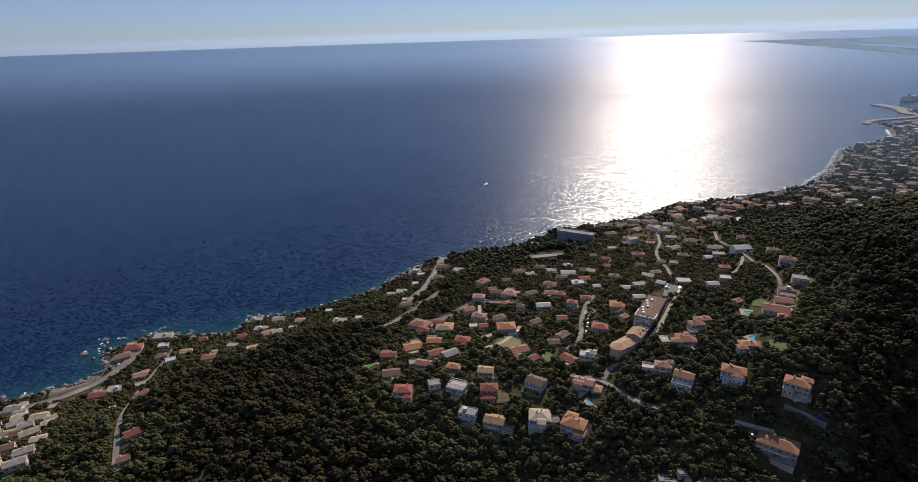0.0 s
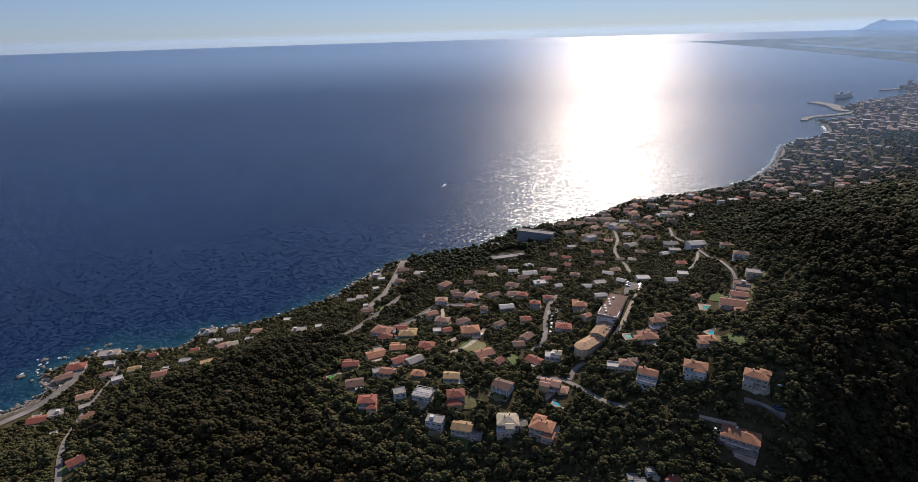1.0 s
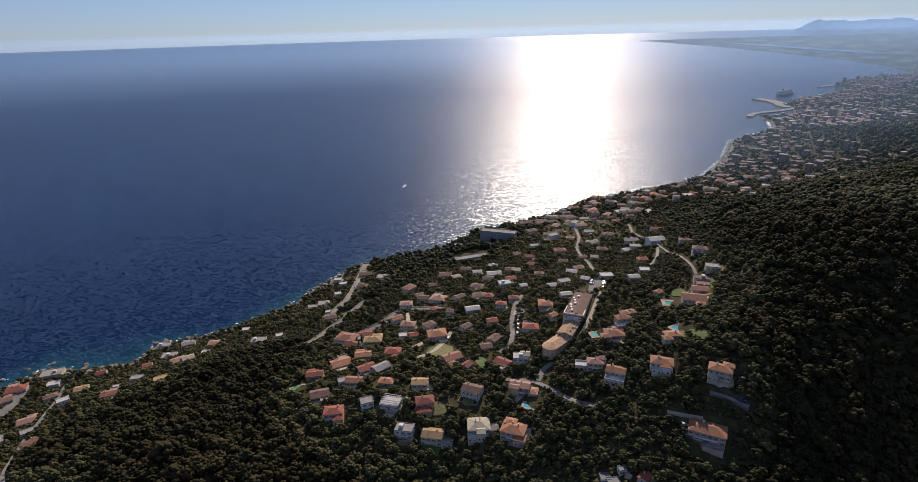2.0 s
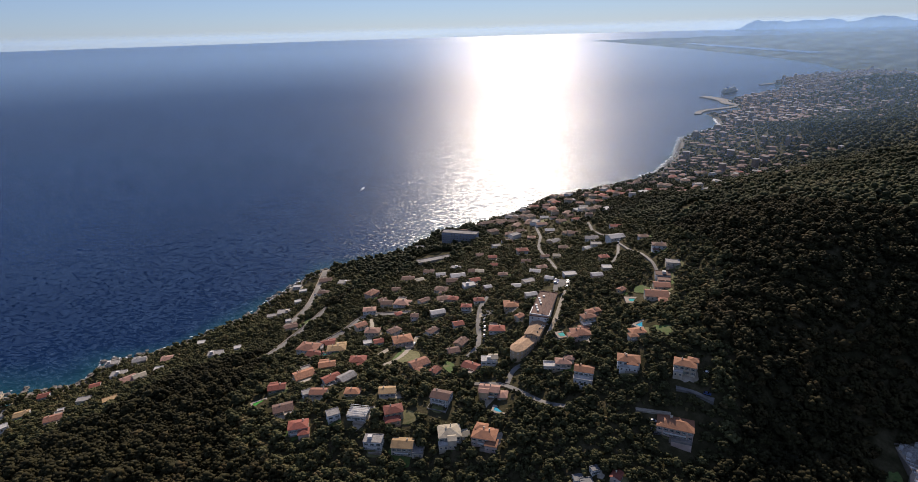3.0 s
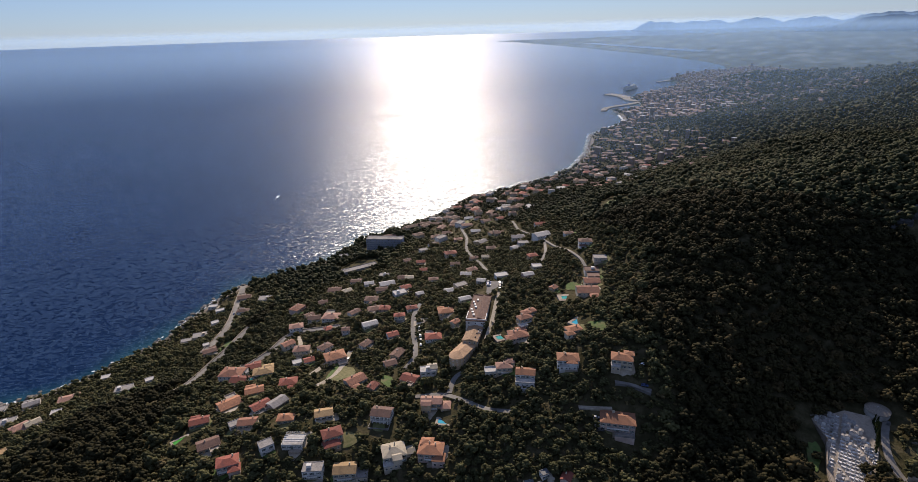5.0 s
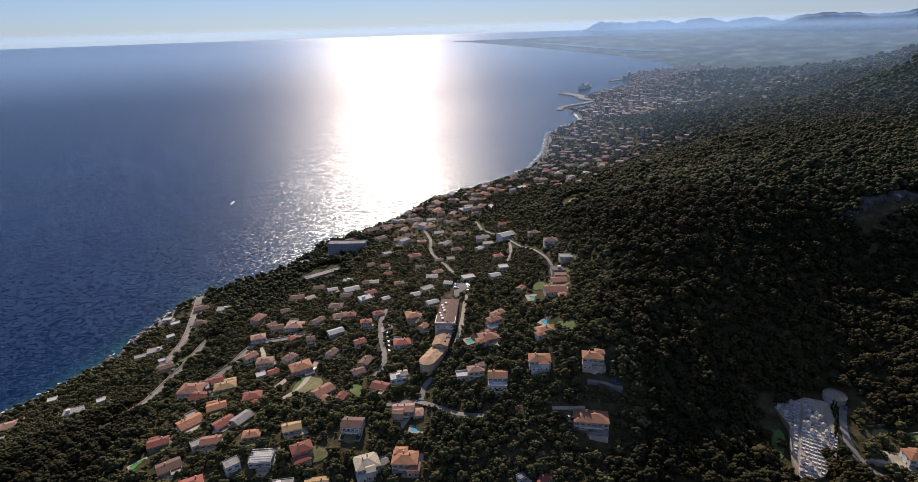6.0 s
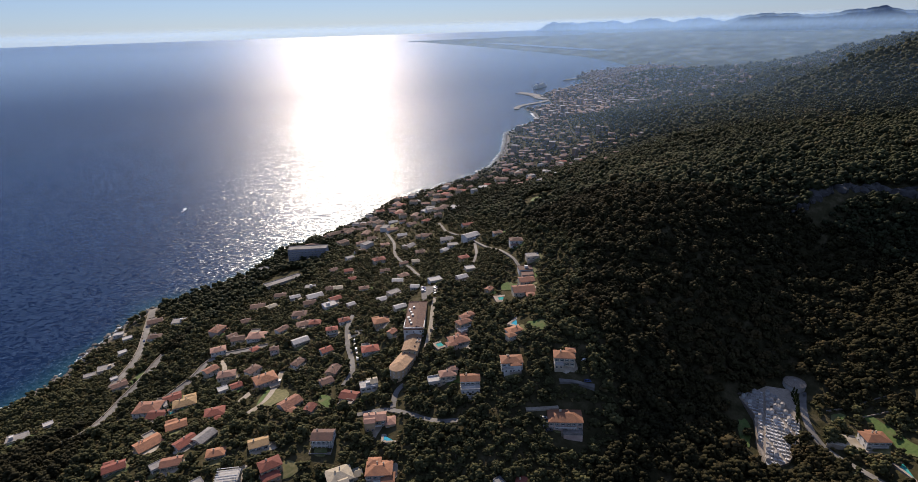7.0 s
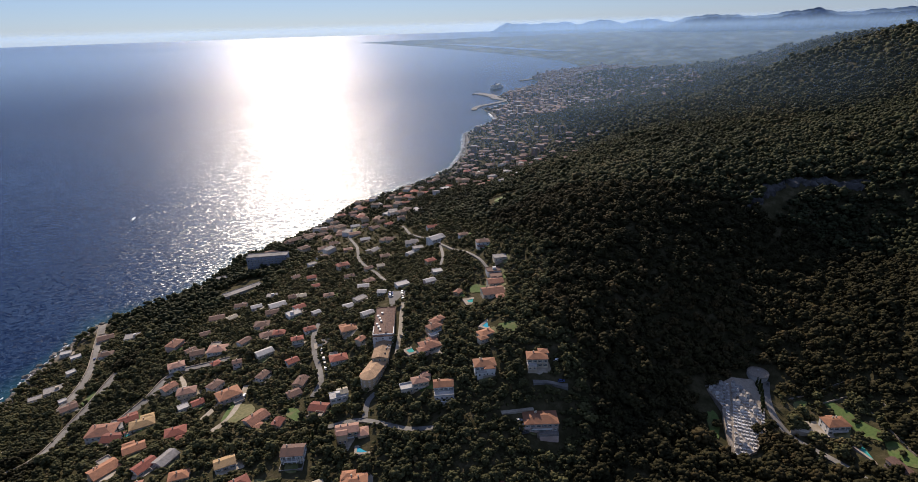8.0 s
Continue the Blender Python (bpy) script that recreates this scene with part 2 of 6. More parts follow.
CAR_PAINTS = [("white", surface("white_car_paint", (0.7, 0.7, 0.7), (0.8, 0.8, 0.8), 3.0, 0.5)), ("dark grey", surface("grey_car_paint", (0.05, 0.052, 0.056), (0.08, 0.082, 0.088), 3.0, 0.5)),
              ("silver", surface("silver_car_paint", (0.4, 0.41, 0.42), (0.52, 0.53, 0.54), 3.0, 0.3, metal=0.4)), ("blue", surface("blue_car_paint", (0.03, 0.06, 0.18), (0.05, 0.09, 0.24), 3.0, 0.5))]

# ---------------------------------------------------------------- the lie of the land
EYE = np.array((-9.5, 28.0, 301.0))
NEAR, STRETCH = 2000.0, 815.0


def far_off(p):
    """Draws what lies more than two kilometres off together, along the sight from the middle of the flight, so that the bay,
    the plain and the open sea up to thirty kilometres away stand within five."""
    p = np.asarray(p, float)
    d = p - EYE
    r = np.linalg.norm(d, axis=-1)
    s = np.where(r > NEAR, (NEAR + STRETCH * np.log(1 + (np.maximum(r, NEAR) - NEAR) / STRETCH)) / np.maximum(r, 1), 1.0)
    return EYE + d * s[..., None]


COAST_NEAR = [
    (-900, -900), (-760, -300), (-640, 100), (-500, 340), (-421, 415), (-385, 432), (-362, 446), (-352, 470), (-379, 495), (-337, 534), (-312, 527), (-257, 528),
    (-243, 562), (-185, 574), (-155, 593), (-111, 624), (-86, 664), (-56, 702), (-25, 732), (60, 748), (105, 775), (164, 826), (210, 836),
    (306, 883), (392, 952), (472, 965), (545, 988), (619, 1013), (704, 1054), (823, 1168), (980, 1364), (1214, 1495), (1290, 1620),
]
COAST_FAR = [
    (1330, 1735), (1380, 1700), (1480, 1740), (1560, 1850), (1600, 1960), (1800, 2110), (1984, 2163), (2244, 2320), (2330, 2520), (2675, 2726), (3045, 2779),
    (3300, 3000), (3612, 3451), (3993, 4285), (4276, 5067), (5014, 7294), (6200, 11500), (6388, 12717), (9000, 12900), (40000, 13000),
]
COAST = np.array(COAST_NEAR + COAST_FAR, float)
# heights of the ground: the village slope, the wooded spur, the hills behind
VILLAGE_HEIGHTS = [
    (-60, 335, 64), (20, 285, 62), (65, 272, 66), (0, 335, 74), (40, 400, 62), (93, 384, 66), (35, 540, 44), (-34, 545, 32), (138, 690, 22), (-40, 600, 18),
    (-120, 472, 36), (-165, 410, 50), (-69, 482, 32), (-215, 434, 36), (-135, 366, 58), (-195, 300, 66), (-300, 300, 52), (-290, 372, 18), (-60, 228, 56),
    (40, 244, 48), (135, 222, 74), (182, 213, 70), (189, 258, 97), (178, 240, 70), (116, 346, 76), (175, 409, 94), (191, 313, 104), (218, 363, 97), (250, 473, 82),
]
SPUR_HEIGHTS = [
    (273, 418, 114), (376, 511, 110), (250, 205, 56), (350, 250, 90), (335, 232, 66), (318, 312, 120), (241, 257, 104), (276, 355, 119), (365, 340, 146), (310, 212, 64), (352, 197, 62),
    (315, 170, 58), (335, 140, 54), (232, 176, 60), (268, 212, 54), (530, 274, 150), (690, 473, 142), (824, 842, 45), (834, 1072, 8), (600, 205, 150), (920, 330, 172), (526, 605, 92),
    (640, 650, 88), (420, 502, 112), (700, 590, 122), (940, 800, 72), (455, 235, 98), (520, 215, 104), (590, 195, 114), (440, 160, 104), (560, 292, 152), (640, 240, 160),
]
HILL_HEIGHTS = [
    (1064, 1070, 66), (1400, 782, 118), (1505, 1000, 108), (1430, 1105, 76), (1618, 913, 160), (1300, 600, 212), (1400, 500, 246), (1950, 950, 80), (1900, 600, 140), (1050, 600, 165), (1150, 800, 112),
    (1500, 1500, 15), (2000, 1850, 30), (2500, 2000, 75), (2100, 1300, 60), (2316, 1194, 130), (2402, 1006, 205), (2491, 738, 250), (3200, 1800, 60), (4500, 3000, 40), (0, 100, 35), (0, 0, 45), (200, 100, 55), (420, 80, 120),
    (650, 60, 240), (0, -500, 120), (900, -300, 380), (-300, 0, 62), (-300, -500, 60), (1500, -100, 450), (300, -900, 160),
]


def shore_distance(x, y):
    """Metres inland from the shore; minus: out at sea."""
    x, y = np.asarray(x, float), np.asarray(y, float)
    best = np.full(x.shape, 1e12)
    side = np.zeros(x.shape)
    for (ax, ay), (bx, by) in zip(COAST[:-1], COAST[1:]):
        ux, uy = bx - ax, by - ay
        k = np.clip(((x - ax) * ux + (y - ay) * uy) / (ux * ux + uy * uy), 0, 1)
        d = np.hypot(x - ax - k * ux, y - ay - k * uy)
        best = np.minimum(best, d)
    inside = np.zeros(x.shape, bool)
    ring = np.vstack([COAST, [(40000, -40000), (-900, -40000)]])
    for (ax, ay), (bx, by) in zip(ring, np.roll(ring, -1, 0)):
        crosses = (ay > y) != (by > y)
        with np.errstate(divide="ignore", invalid="ignore"):
            inside ^= crosses & (x < (bx - ax) * (y - ay) / (by - ay) + ax)
    return np.where(inside, best, -best)


def plate(r2):
    return 0.5 * r2 * np.log(np.maximum(r2, 1e-9))


_k = np.array(VILLAGE_HEIGHTS + SPUR_HEIGHTS + HILL_HEIGHTS, float)
_k = np.vstack([_k, [(x, y, 4) for x, y in COAST_NEAR[:-2]], [(x, y, 4) for x, y in COAST_FAR[:15:2]]])
_xy = _k[:, :2] / 300
_n = len(_k)
_a = np.zeros((_n + 3, _n + 3))
_a[:_n, :_n] = plate(((_xy[:, None] - _xy[None]) ** 2).sum(-1)) + np.eye(_n) * 0.012
_a[:_n, _n] = _a[_n, :_n] = 1
_a[:_n, _n + 1:] = _xy
_a[_n + 1:, :_n] = _xy.T
_w = np.linalg.solve(_a, np.concatenate([_k[:, 2], (0, 0, 0)]))


def bumps(x, y):
    """Gullies and knolls of the slopes."""
    return (np.sin(x / 37 + 1.3 * np.sin(y / 51)) * np.cos(y / 43 + np.sin(x / 67)) * 1.6 + np.sin(x / 17.3 + y / 13.1) * np.sin(y / 19.7 - x / 23) * 0.6)


def height(x, y):
    x, y = np.broadcast_arrays(np.asarray(x, float), np.asarray(y, float))
    shape = x.shape
    x, y = x.ravel(), y.ravel()
    h = np.empty(len(x))
    for i in range(0, len(x), 20000):
        px, py = x[i:i + 20000] / 300, y[i:i + 20000] / 300
        r2 = (px[:, None] - _xy[None, :, 0]) ** 2 + (py[:, None] - _xy[None, :, 1]) ** 2
        h[i:i + 20000] = plate(r2) @ _w[:_n] + _w[_n] + _w[_n + 1] * px + _w[_n + 2] * py
    d = shore_distance(x, y)
    far = np.clip((np.hypot(x, y) - 2600) / 1500, 0, 1)
    h = h * (1 - far) + 6 * far
    rise = np.clip(d / 70, 0, 1)
    h = np.maximum(h, 3) * (0.25 + 0.75 * rise) + bumps(x, y) * np.clip(d / 150, 0, 1) * (1 - far)
    h = np.where(d > 0, np.minimum(h, 1.0 + d * 0.9), np.maximum(0.35 * d - 0.5, -40))
    return h.reshape(shape)


def grid_mesh(name, verts, rows, cols, wrap=False):
    i = np.arange(rows * cols).reshape(rows, cols)
    a, b, c, d = i[:-1, :-1], i[:-1, 1:], i[1:, 1:], i[1:, :-1]
    quads = np.stack([a, b, c, d], -1).reshape(-1, 4)
    return quads_mesh(name, verts.reshape(-1, 3), quads)


def quads_mesh(name, verts, quads, smooth=True):
    me = bpy.data.meshes.new(name)
    k = quads.shape[1]
    me.vertices.add(len(verts))
    me.vertices.foreach_set("co", np.ascontiguousarray(verts, dtype=np.float32).ravel())
    me.loops.add(quads.size)
    me.loops.foreach_set("vertex_index", np.ascontiguousarray(quads, dtype=np.int32).ravel())
    me.polygons.add(len(quads))
    me.polygons.foreach_set("loop_start", np.arange(0, quads.size, k, dtype=np.int32))
    me.polygons.foreach_set("use_smooth", np.full(len(quads), smooth))
    me.update(calc_edges=True)
    return me


def add_attribute(me, name, values):
    a = me.attributes.new(name, "FLOAT", "POINT")
    a.data.foreach_set("value", np.ascontiguousarray(values, dtype=np.float32))


# rings round the middle of the flight, so that the sheet is finest near by
heads = np.radians(np.concatenate([np.arange(-180, -60, 6.0), np.arange(-60, 92, 0.36), np.arange(92, 180.1, 8.0)]))
rings = np.concatenate([[0.5, 30, 60, 90, 120], 140 * (1.0145 ** np.arange(0, 225)), 3600 * (1.02 ** np.arange(1, 73)), [16000, 18000, 20000, 23000, 26500, 30000, 33000]])
_rr, _hh = np.meshgrid(rings, heads, indexing="ij")
gx, gy = EYE[0] + _rr * np.sin(_hh), EYE[1] + _rr * np.cos(_hh)
gz = height(gx, gy)
gd = shore_distance(gx, gy)
land = grid_mesh("ground", far_off(np.stack([gx, gy, gz], -1)), len(rings), len(heads))
add_attribute(land, "shore", (np.clip(1 - gd / 14, 0, 1) * (gd > -40)).ravel())
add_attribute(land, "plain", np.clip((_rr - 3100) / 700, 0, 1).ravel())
ground = new("ground", land)
land.materials.append(GROUND)
tagged(ground, "wooded hillside ground of earth, scrub and shore rock", "ground", kind="structure")

sea_heads = np.radians(np.concatenate([np.arange(-180, -60, 6.0), np.arange(-60, 92, 0.8), np.arange(92, 180.1, 8.0)]))
sea_rings = np.concatenate([[0.5, 100, 200, 300], 340 * (1.022 ** np.arange(0, 175)), [16000, 18000, 20000, 23000, 26500, 30000, 33000]])
_sr, _sh = np.meshgrid(sea_rings, sea_heads, indexing="ij")
sx, sy = EYE[0] + _sr * np.sin(_sh), EYE[1] + _sr * np.cos(_sh)
sd = shore_distance(sx, sy)
sea_me = grid_mesh("sea", far_off(np.stack([sx, sy, sx * 0], -1)), len(sea_rings), len(sea_heads))
add_attribute(sea_me, "shallow", np.clip(1 + sd / (42 + 24 * np.sin(sx / 41) * np.cos(sy / 37)), 0, 1).ravel() ** 1.5)
sea_me.materials.append(WATER)
tagged(new("sea", sea_me), "deep blue rippled sea, turquoise along the shore", "sea", kind="structure")

# ---------------------------------------------------------------- plan of the village
# x, y, length, turn, storeys, style: h hip, g gable, f flat, d sheet roof; then the roof's colour
COAST_HOUSES = [
    (-59, 526, 13.2, 7, 1, "gb"), (-27, 619, 13.8, -18, 1, "hb"), (-52, 658, 10.3, 2, 1, "fw"), (-60, 679, 10.6, -13, 1, "fw"), (-57, 622, 8.4, 12, 1, "fw"),
    (-71, 596, 16.2, -3, 1, "fg"), (-85, 596, 10.8, -3, 1, "fg"), (-63, 547, 6.2, 12, 1, "fw"), (-24, 678, 16.5, -8, 1, "gb"), (-2, 640, 15.6, -18, 1, "fg"),
    (-39, 448, 19.6, -28, 2, "ht"), (-30, 446, 8.2, 12, 1, "fg"), (-34, 431, 14.0, -33, 1, "gr"), (-23, 453, 13.5, -3, 1, "gr"),
]
LOWER_HOUSES = [
    (25, 552, 14.8, 42, 2, "ht"), (18, 501, 13.5, -8, 2, "hp"), (33, 521, 9.4, 12, 1, "gb"), (7, 467, 11.7, 22, 2, "gt"), (16, 448, 14.3, -18, 2, "hp"),
    (10, 430, 7.9, 2, 1, "fw"), (19, 426, 8.8, 2, 1, "gr"), (34, 438, 12.0, 27, 2, "hb"), (38, 415, 17.3, 2, 2, "ho"), (50, 497, 16.8, -28, 1, "hp"),
    (-16, 435, 17.1, -8, 1, "hy"), (0, 399, 14.0, -13, 1, "hr"), (-24, 401, 14.0, -3, 1, "go"), (-41, 389, 16.5, 17, 1, "go"),
]
GREEN_HOUSES = [
    (-21, 369, 13.9, 22, 1, "gr"), (-10, 366, 13.5, 30, 1, "dg"), (-7, 342, 11.4, -18, 1, "ho"), (16, 336, 12.4, -10, 1, "gy"), (-30, 353, 12.6, -18, 1, "gt"),
    (-60, 377, 13.4, -3, 1, "gr"), (-54, 347, 14.3, 7, 1, "gb"), (-43, 321, 13.4, -3, 2, "hr"), (-21, 322, 9.0, 10, 2, "fg"), (-5, 319, 14.0, -25, 1, "fp"),
    (-38, 357, 7.7, 12, 1, "fg"), (17, 314, 13.0, 0, 2, "hr"), (2, 296, 12.6, -20, 2, "fg"), (19, 289, 14.4, -20, 2, "gy"),
]
FRONT_HOUSES = [
    (48, 288, 15.0, -8, 2, "hc"), (68, 278, 16.0, -30, 2, "ho"), (50, 319, 14.2, -33, 2, "gb"), (82, 314, 15.0, -26, 2, "gp"),
    (92, 348, 12.0, -15, 2, "fw"), (79, 350, 13.0, -48, 1, "gr"), (53, 355, 8.5, 42, 1, "gr"), (44, 370, 15.6, 17, 1, "gt"),
    (82, 390, 12.0, 42, 1, "gb"), (73, 380, 10.0, 2, 1, "gb"), (87, 420, 9.8, 2, 1, "gr"), (65, 422, 11.8, 32, 1, "hb"),
]
MIDDLE_HOUSES = [
    (76, 453, 14.6, 2, 1, "dw"), (101, 445, 10.3, -18, 2, "hr"), (115, 453, 10.5, -8, 1, "hr"), (133, 415, 13.8, -13, 1, "ho"), (132, 392, 7.5, 22, 1, "gt"),
    (112, 390, 14.0, -18, 1, "hr"), (88, 481, 14.3, -8, 1, "hb"), (70, 488, 12.2, 22, 1, "gb"), (55, 455, 7.3, -18, 2, "gb"), (152, 418, 11.0, -3, 1, "dw"),
    (118, 499, 13.7, 2, 1, "fw"), (132, 480, 7.8, 2, 1, "dw"), (152, 455, 9.6, -8, 1, "dw"), (166, 459, 13.0, 7, 1, "fg"),
]
UPPER_HOUSES = [
    (78, 562, 11.3, 12, 1, "gc"), (95, 594, 13.3, -28, 1, "gb"), (103, 565, 11.4, -8, 1, "dw"), (117, 542, 17.2, -3, 1, "dw"), (127, 509, 11.7, 2, 1, "gr"),
    (136, 550, 10.0, -18, 1, "gb"), (126, 588, 12.0, -28, 1, "fg"), (173, 595, 10.9, -18, 1, "gr"), (163, 557, 9.0, -18, 1, "gr"), (164, 620, 9.9, 2, 1, "gb"),
    (195, 648, 11.8, 2, 1, "fg"), (216, 667, 15.3, 2, 1, "gb"), (236, 713, 14.7, -18, 1, "hb"), (209, 590, 15.1, -8, 2, "hr"),
]
SEAWARD_HOUSES = [
    (197, 548, 11.5, -18, 1, "gb"), (255, 601, 14.2, 22, 1, "gg"), (249, 563, 12.1, -18, 1, "hb"), (199, 506, 12.0, 2, 1, "hb"), (186, 493, 11.7, -28, 1, "dw"),
    (180, 444, 8.5, -38, 1, "dw"), (198, 439, 12.8, -8, 1, "fw"), (158, 512, 10.7, -18, 1, "hb"), (220, 548, 10.4, -8, 1, "gb"), (247, 657, 12.2, -18, 1, "hp"),
    (279, 672, 14.2, -18, 1, "dw"), (281, 621, 13.3, 12, 1, "hb"), (314, 774, 14.5, -18, 1, "dw"), (315, 712, 13.5, 2, 1, "gb"),
]
HEIGHTS_HOUSES = [
    (276, 422, 13.1, -28, 2, "hb"), (299, 482, 11.1, -18, 1, "hb"), (289, 519, 19.3, 2, 2, "dw"), (318, 570, 14.1, -18, 1, "gr"), (272, 529, 13.0, -18, 1, "fg"),
    (260, 527, 9.0, 12, 1, "dw"), (249, 470, 10.5, -8, 2, "hr"), (231, 432, 9.7, -18, 1, "fw"), (214, 419, 10.4, -8, 1, "dw"), (264, 384, 12.3, -28, 1, "fg"),
    (250, 376, 13.0, -28, 1, "fb"), (246, 368, 10.8, -28, 1, "fb"), (240, 362, 13.6, -26, 1, "gt"), (229, 352, 18.8, -26, 1, "gt"),
]
HILLSIDE_HOUSES = [
    (215, 379, 6.8, 22, 1, "gt"), (170, 348, 11.5, 2, 2, "ht"), (181, 357, 7.3, 2, 1, "ht"), (197, 270, 14.4, -38, 2, "ho"), (174, 243, 22.0, -36, 2, "ho"),
    (142, 297, 13.6, -32, 2, "go"), (169, 289, 15.2, -30, 2, "ho"), (188, 311, 11.6, -6, 1, "ho"), (134, 312, 11.6, -20, 2, "hp"), (158, 336, 15.0, -12, 1, "ht"),
    (107, 231, 6.2, -8, 1, "fd"), (117, 232, 4.8, 2, 1, "fd"), (126, 224, 6.9, 42, 1, "gr"), (110, 227, 7.5, -8, 1, "fd"),
]
BAY_HOUSES = [
    (-345, 500, 18.5, 15, 1, "hr"), (-347, 483, 15.4, 30, 1, "gp"), (-326, 523, 20.2, 8, 1, "fg"), (-314, 501, 11.1, 10, 1, "fw"), (-304, 476, 12.0, 30, 1, "hb"),
    (-281, 453, 10.2, 30, 2, "fw"), (-280, 480, 11.9, 10, 1, "gy"), (-277, 511, 9.6, 10, 1, "gr"), (-232, 431, 12.9, 10, 1, "gt"), (-231, 442, 6.0, 10, 1, "fw"),
    (-303, 438, 14.0, 20, 1, "gp"), (-289, 415, 10.4, 30, 1, "fg"), (-272, 389, 11.6, 60, 1, "gt"), (-315, 418, 16.4, 10, 1, "fg"),
]
QUAY_HOUSES = [
    (-327, 411, 15.2, 10, 1, "gr"), (-288, 372, 5.2, 20, 1, "fw"), (-214, 286, 9.8, 40, 1, "gr"), (-204, 260, 7.6, 30, 1, "gt"), (-394, 399, 14.7, 10, 1, "gg"),
    (-343, 365, 13.3, 15, 2, "gc"), (-354, 355, 12.0, 40, 2, "gg"), (-304, 312, 12.7, 40, 2, "gc"), (-279, 278, 11.6, 30, 2, "gg"), (-315, 340, 9.0, 30, 2, "gc"),
    (-286, 298, 10.1, 20, 1, "gc"), (-273, 264, 12.2, 30, 2, "gg"), (-298, 287, 9.1, 30, 2, "gb"), (-356, 396, 8.9, 10, 1, "fg"),
]
SHORE_HOUSES = [
    (-233, 507, 9.3, 10, 1, "gr"), (-234, 554, 12.7, 0, 1, "fg"), (-218, 522, 14.7, 0, 1, "fg"), (-192, 475, 13.4, 30, 1, "gp"), (-183, 475, 10.9, 25, 1, "gc"),
    (-208, 549, 13.8, 10, 1, "gg"), (-174, 527, 17.1, 0, 1, "hp"), (-170, 483, 7.9, 0, 1, "fw"), (-125, 495, 14.6, -5, 1, "fg"), (-189, 427, 11.2, 20, 1, "fy"),
    (-218, 451, 10.8, 0, 1, "fg"), (-107, 503, 7.3, 10, 1, "fw"), (-153, 563, 8.2, 0, 1, "fw"), (-336, 328, 10.2, 20, 2, "gc"),
]
OLD_VILLAGE_HOUSES = [
    (-366, 372, 12.0, 30, 2, "gc"), (-376, 384, 10.0, 20, 2, "gg"), (-338, 346, 11.0, 35, 2, "gg"), (-326, 356, 9.0, 50, 2, "gc"), (-322, 318, 10.0, 35, 2, "gb"), (-318, 302, 11.0, 25, 2, "gc"), (-350, 332, 10.0, 40, 2, "gg"),
    (-366, 346, 11.0, 30, 2, "gc"), (-380, 362, 12.0, 30, 1, "gb"), (-292, 268, 10.0, 30, 2, "gc"), (-306, 258, 10.0, 35, 2, "gg"), (-330, 290, 12.0, 30, 2, "gc"), (-346, 306, 11.0, 40, 2, "gb"), (-398, 380, 12.0, 20, 2, "gc"),
]
TERRACE_HOUSES = [
    (69, 584, 15.6, -17, 1, "gb"), (91, 506, 13.8, -27, 1, "hb"), (50, 545, 9.7, -7, 1, "gb"), (7, 777, 18.7, -7, 1, "fg"), (291, 763, 23.2, -37, 1, "hb"), (281, 557, 16.4, -27, 1, "gg"), (36, 509, 12.6, -17, 1, "gb"),
    (43, 473, 7.5, 13, 1, "hr"), (107, 526, 13.1, -17, 1, "gb"), (142, 543, 10.0, -17, 1, "gc"), (255, 720, 13.4, -27, 1, "gb"), (283, 610, 13.2, -17, 1, "gb"), (229, 537, 9.0, -27, 1, "gc"), (96, 475, 10.9, -27, 1, "hr"),
]
QUARTERS = {
    "terrace": TERRACE_HOUSES,
    "old": OLD_VILLAGE_HOUSES,
    "coast": COAST_HOUSES, "lower": LOWER_HOUSES, "green": GREEN_HOUSES, "front": FRONT_HOUSES, "middle": MIDDLE_HOUSES, "upper": UPPER_HOUSES,
    "seaward": SEAWARD_HOUSES, "heights": HEIGHTS_HOUSES, "hillside": HILLSIDE_HOUSES, "bay": BAY_HOUSES, "quay": QUAY_HOUSES, "shore": SHORE_HOUSES,
}
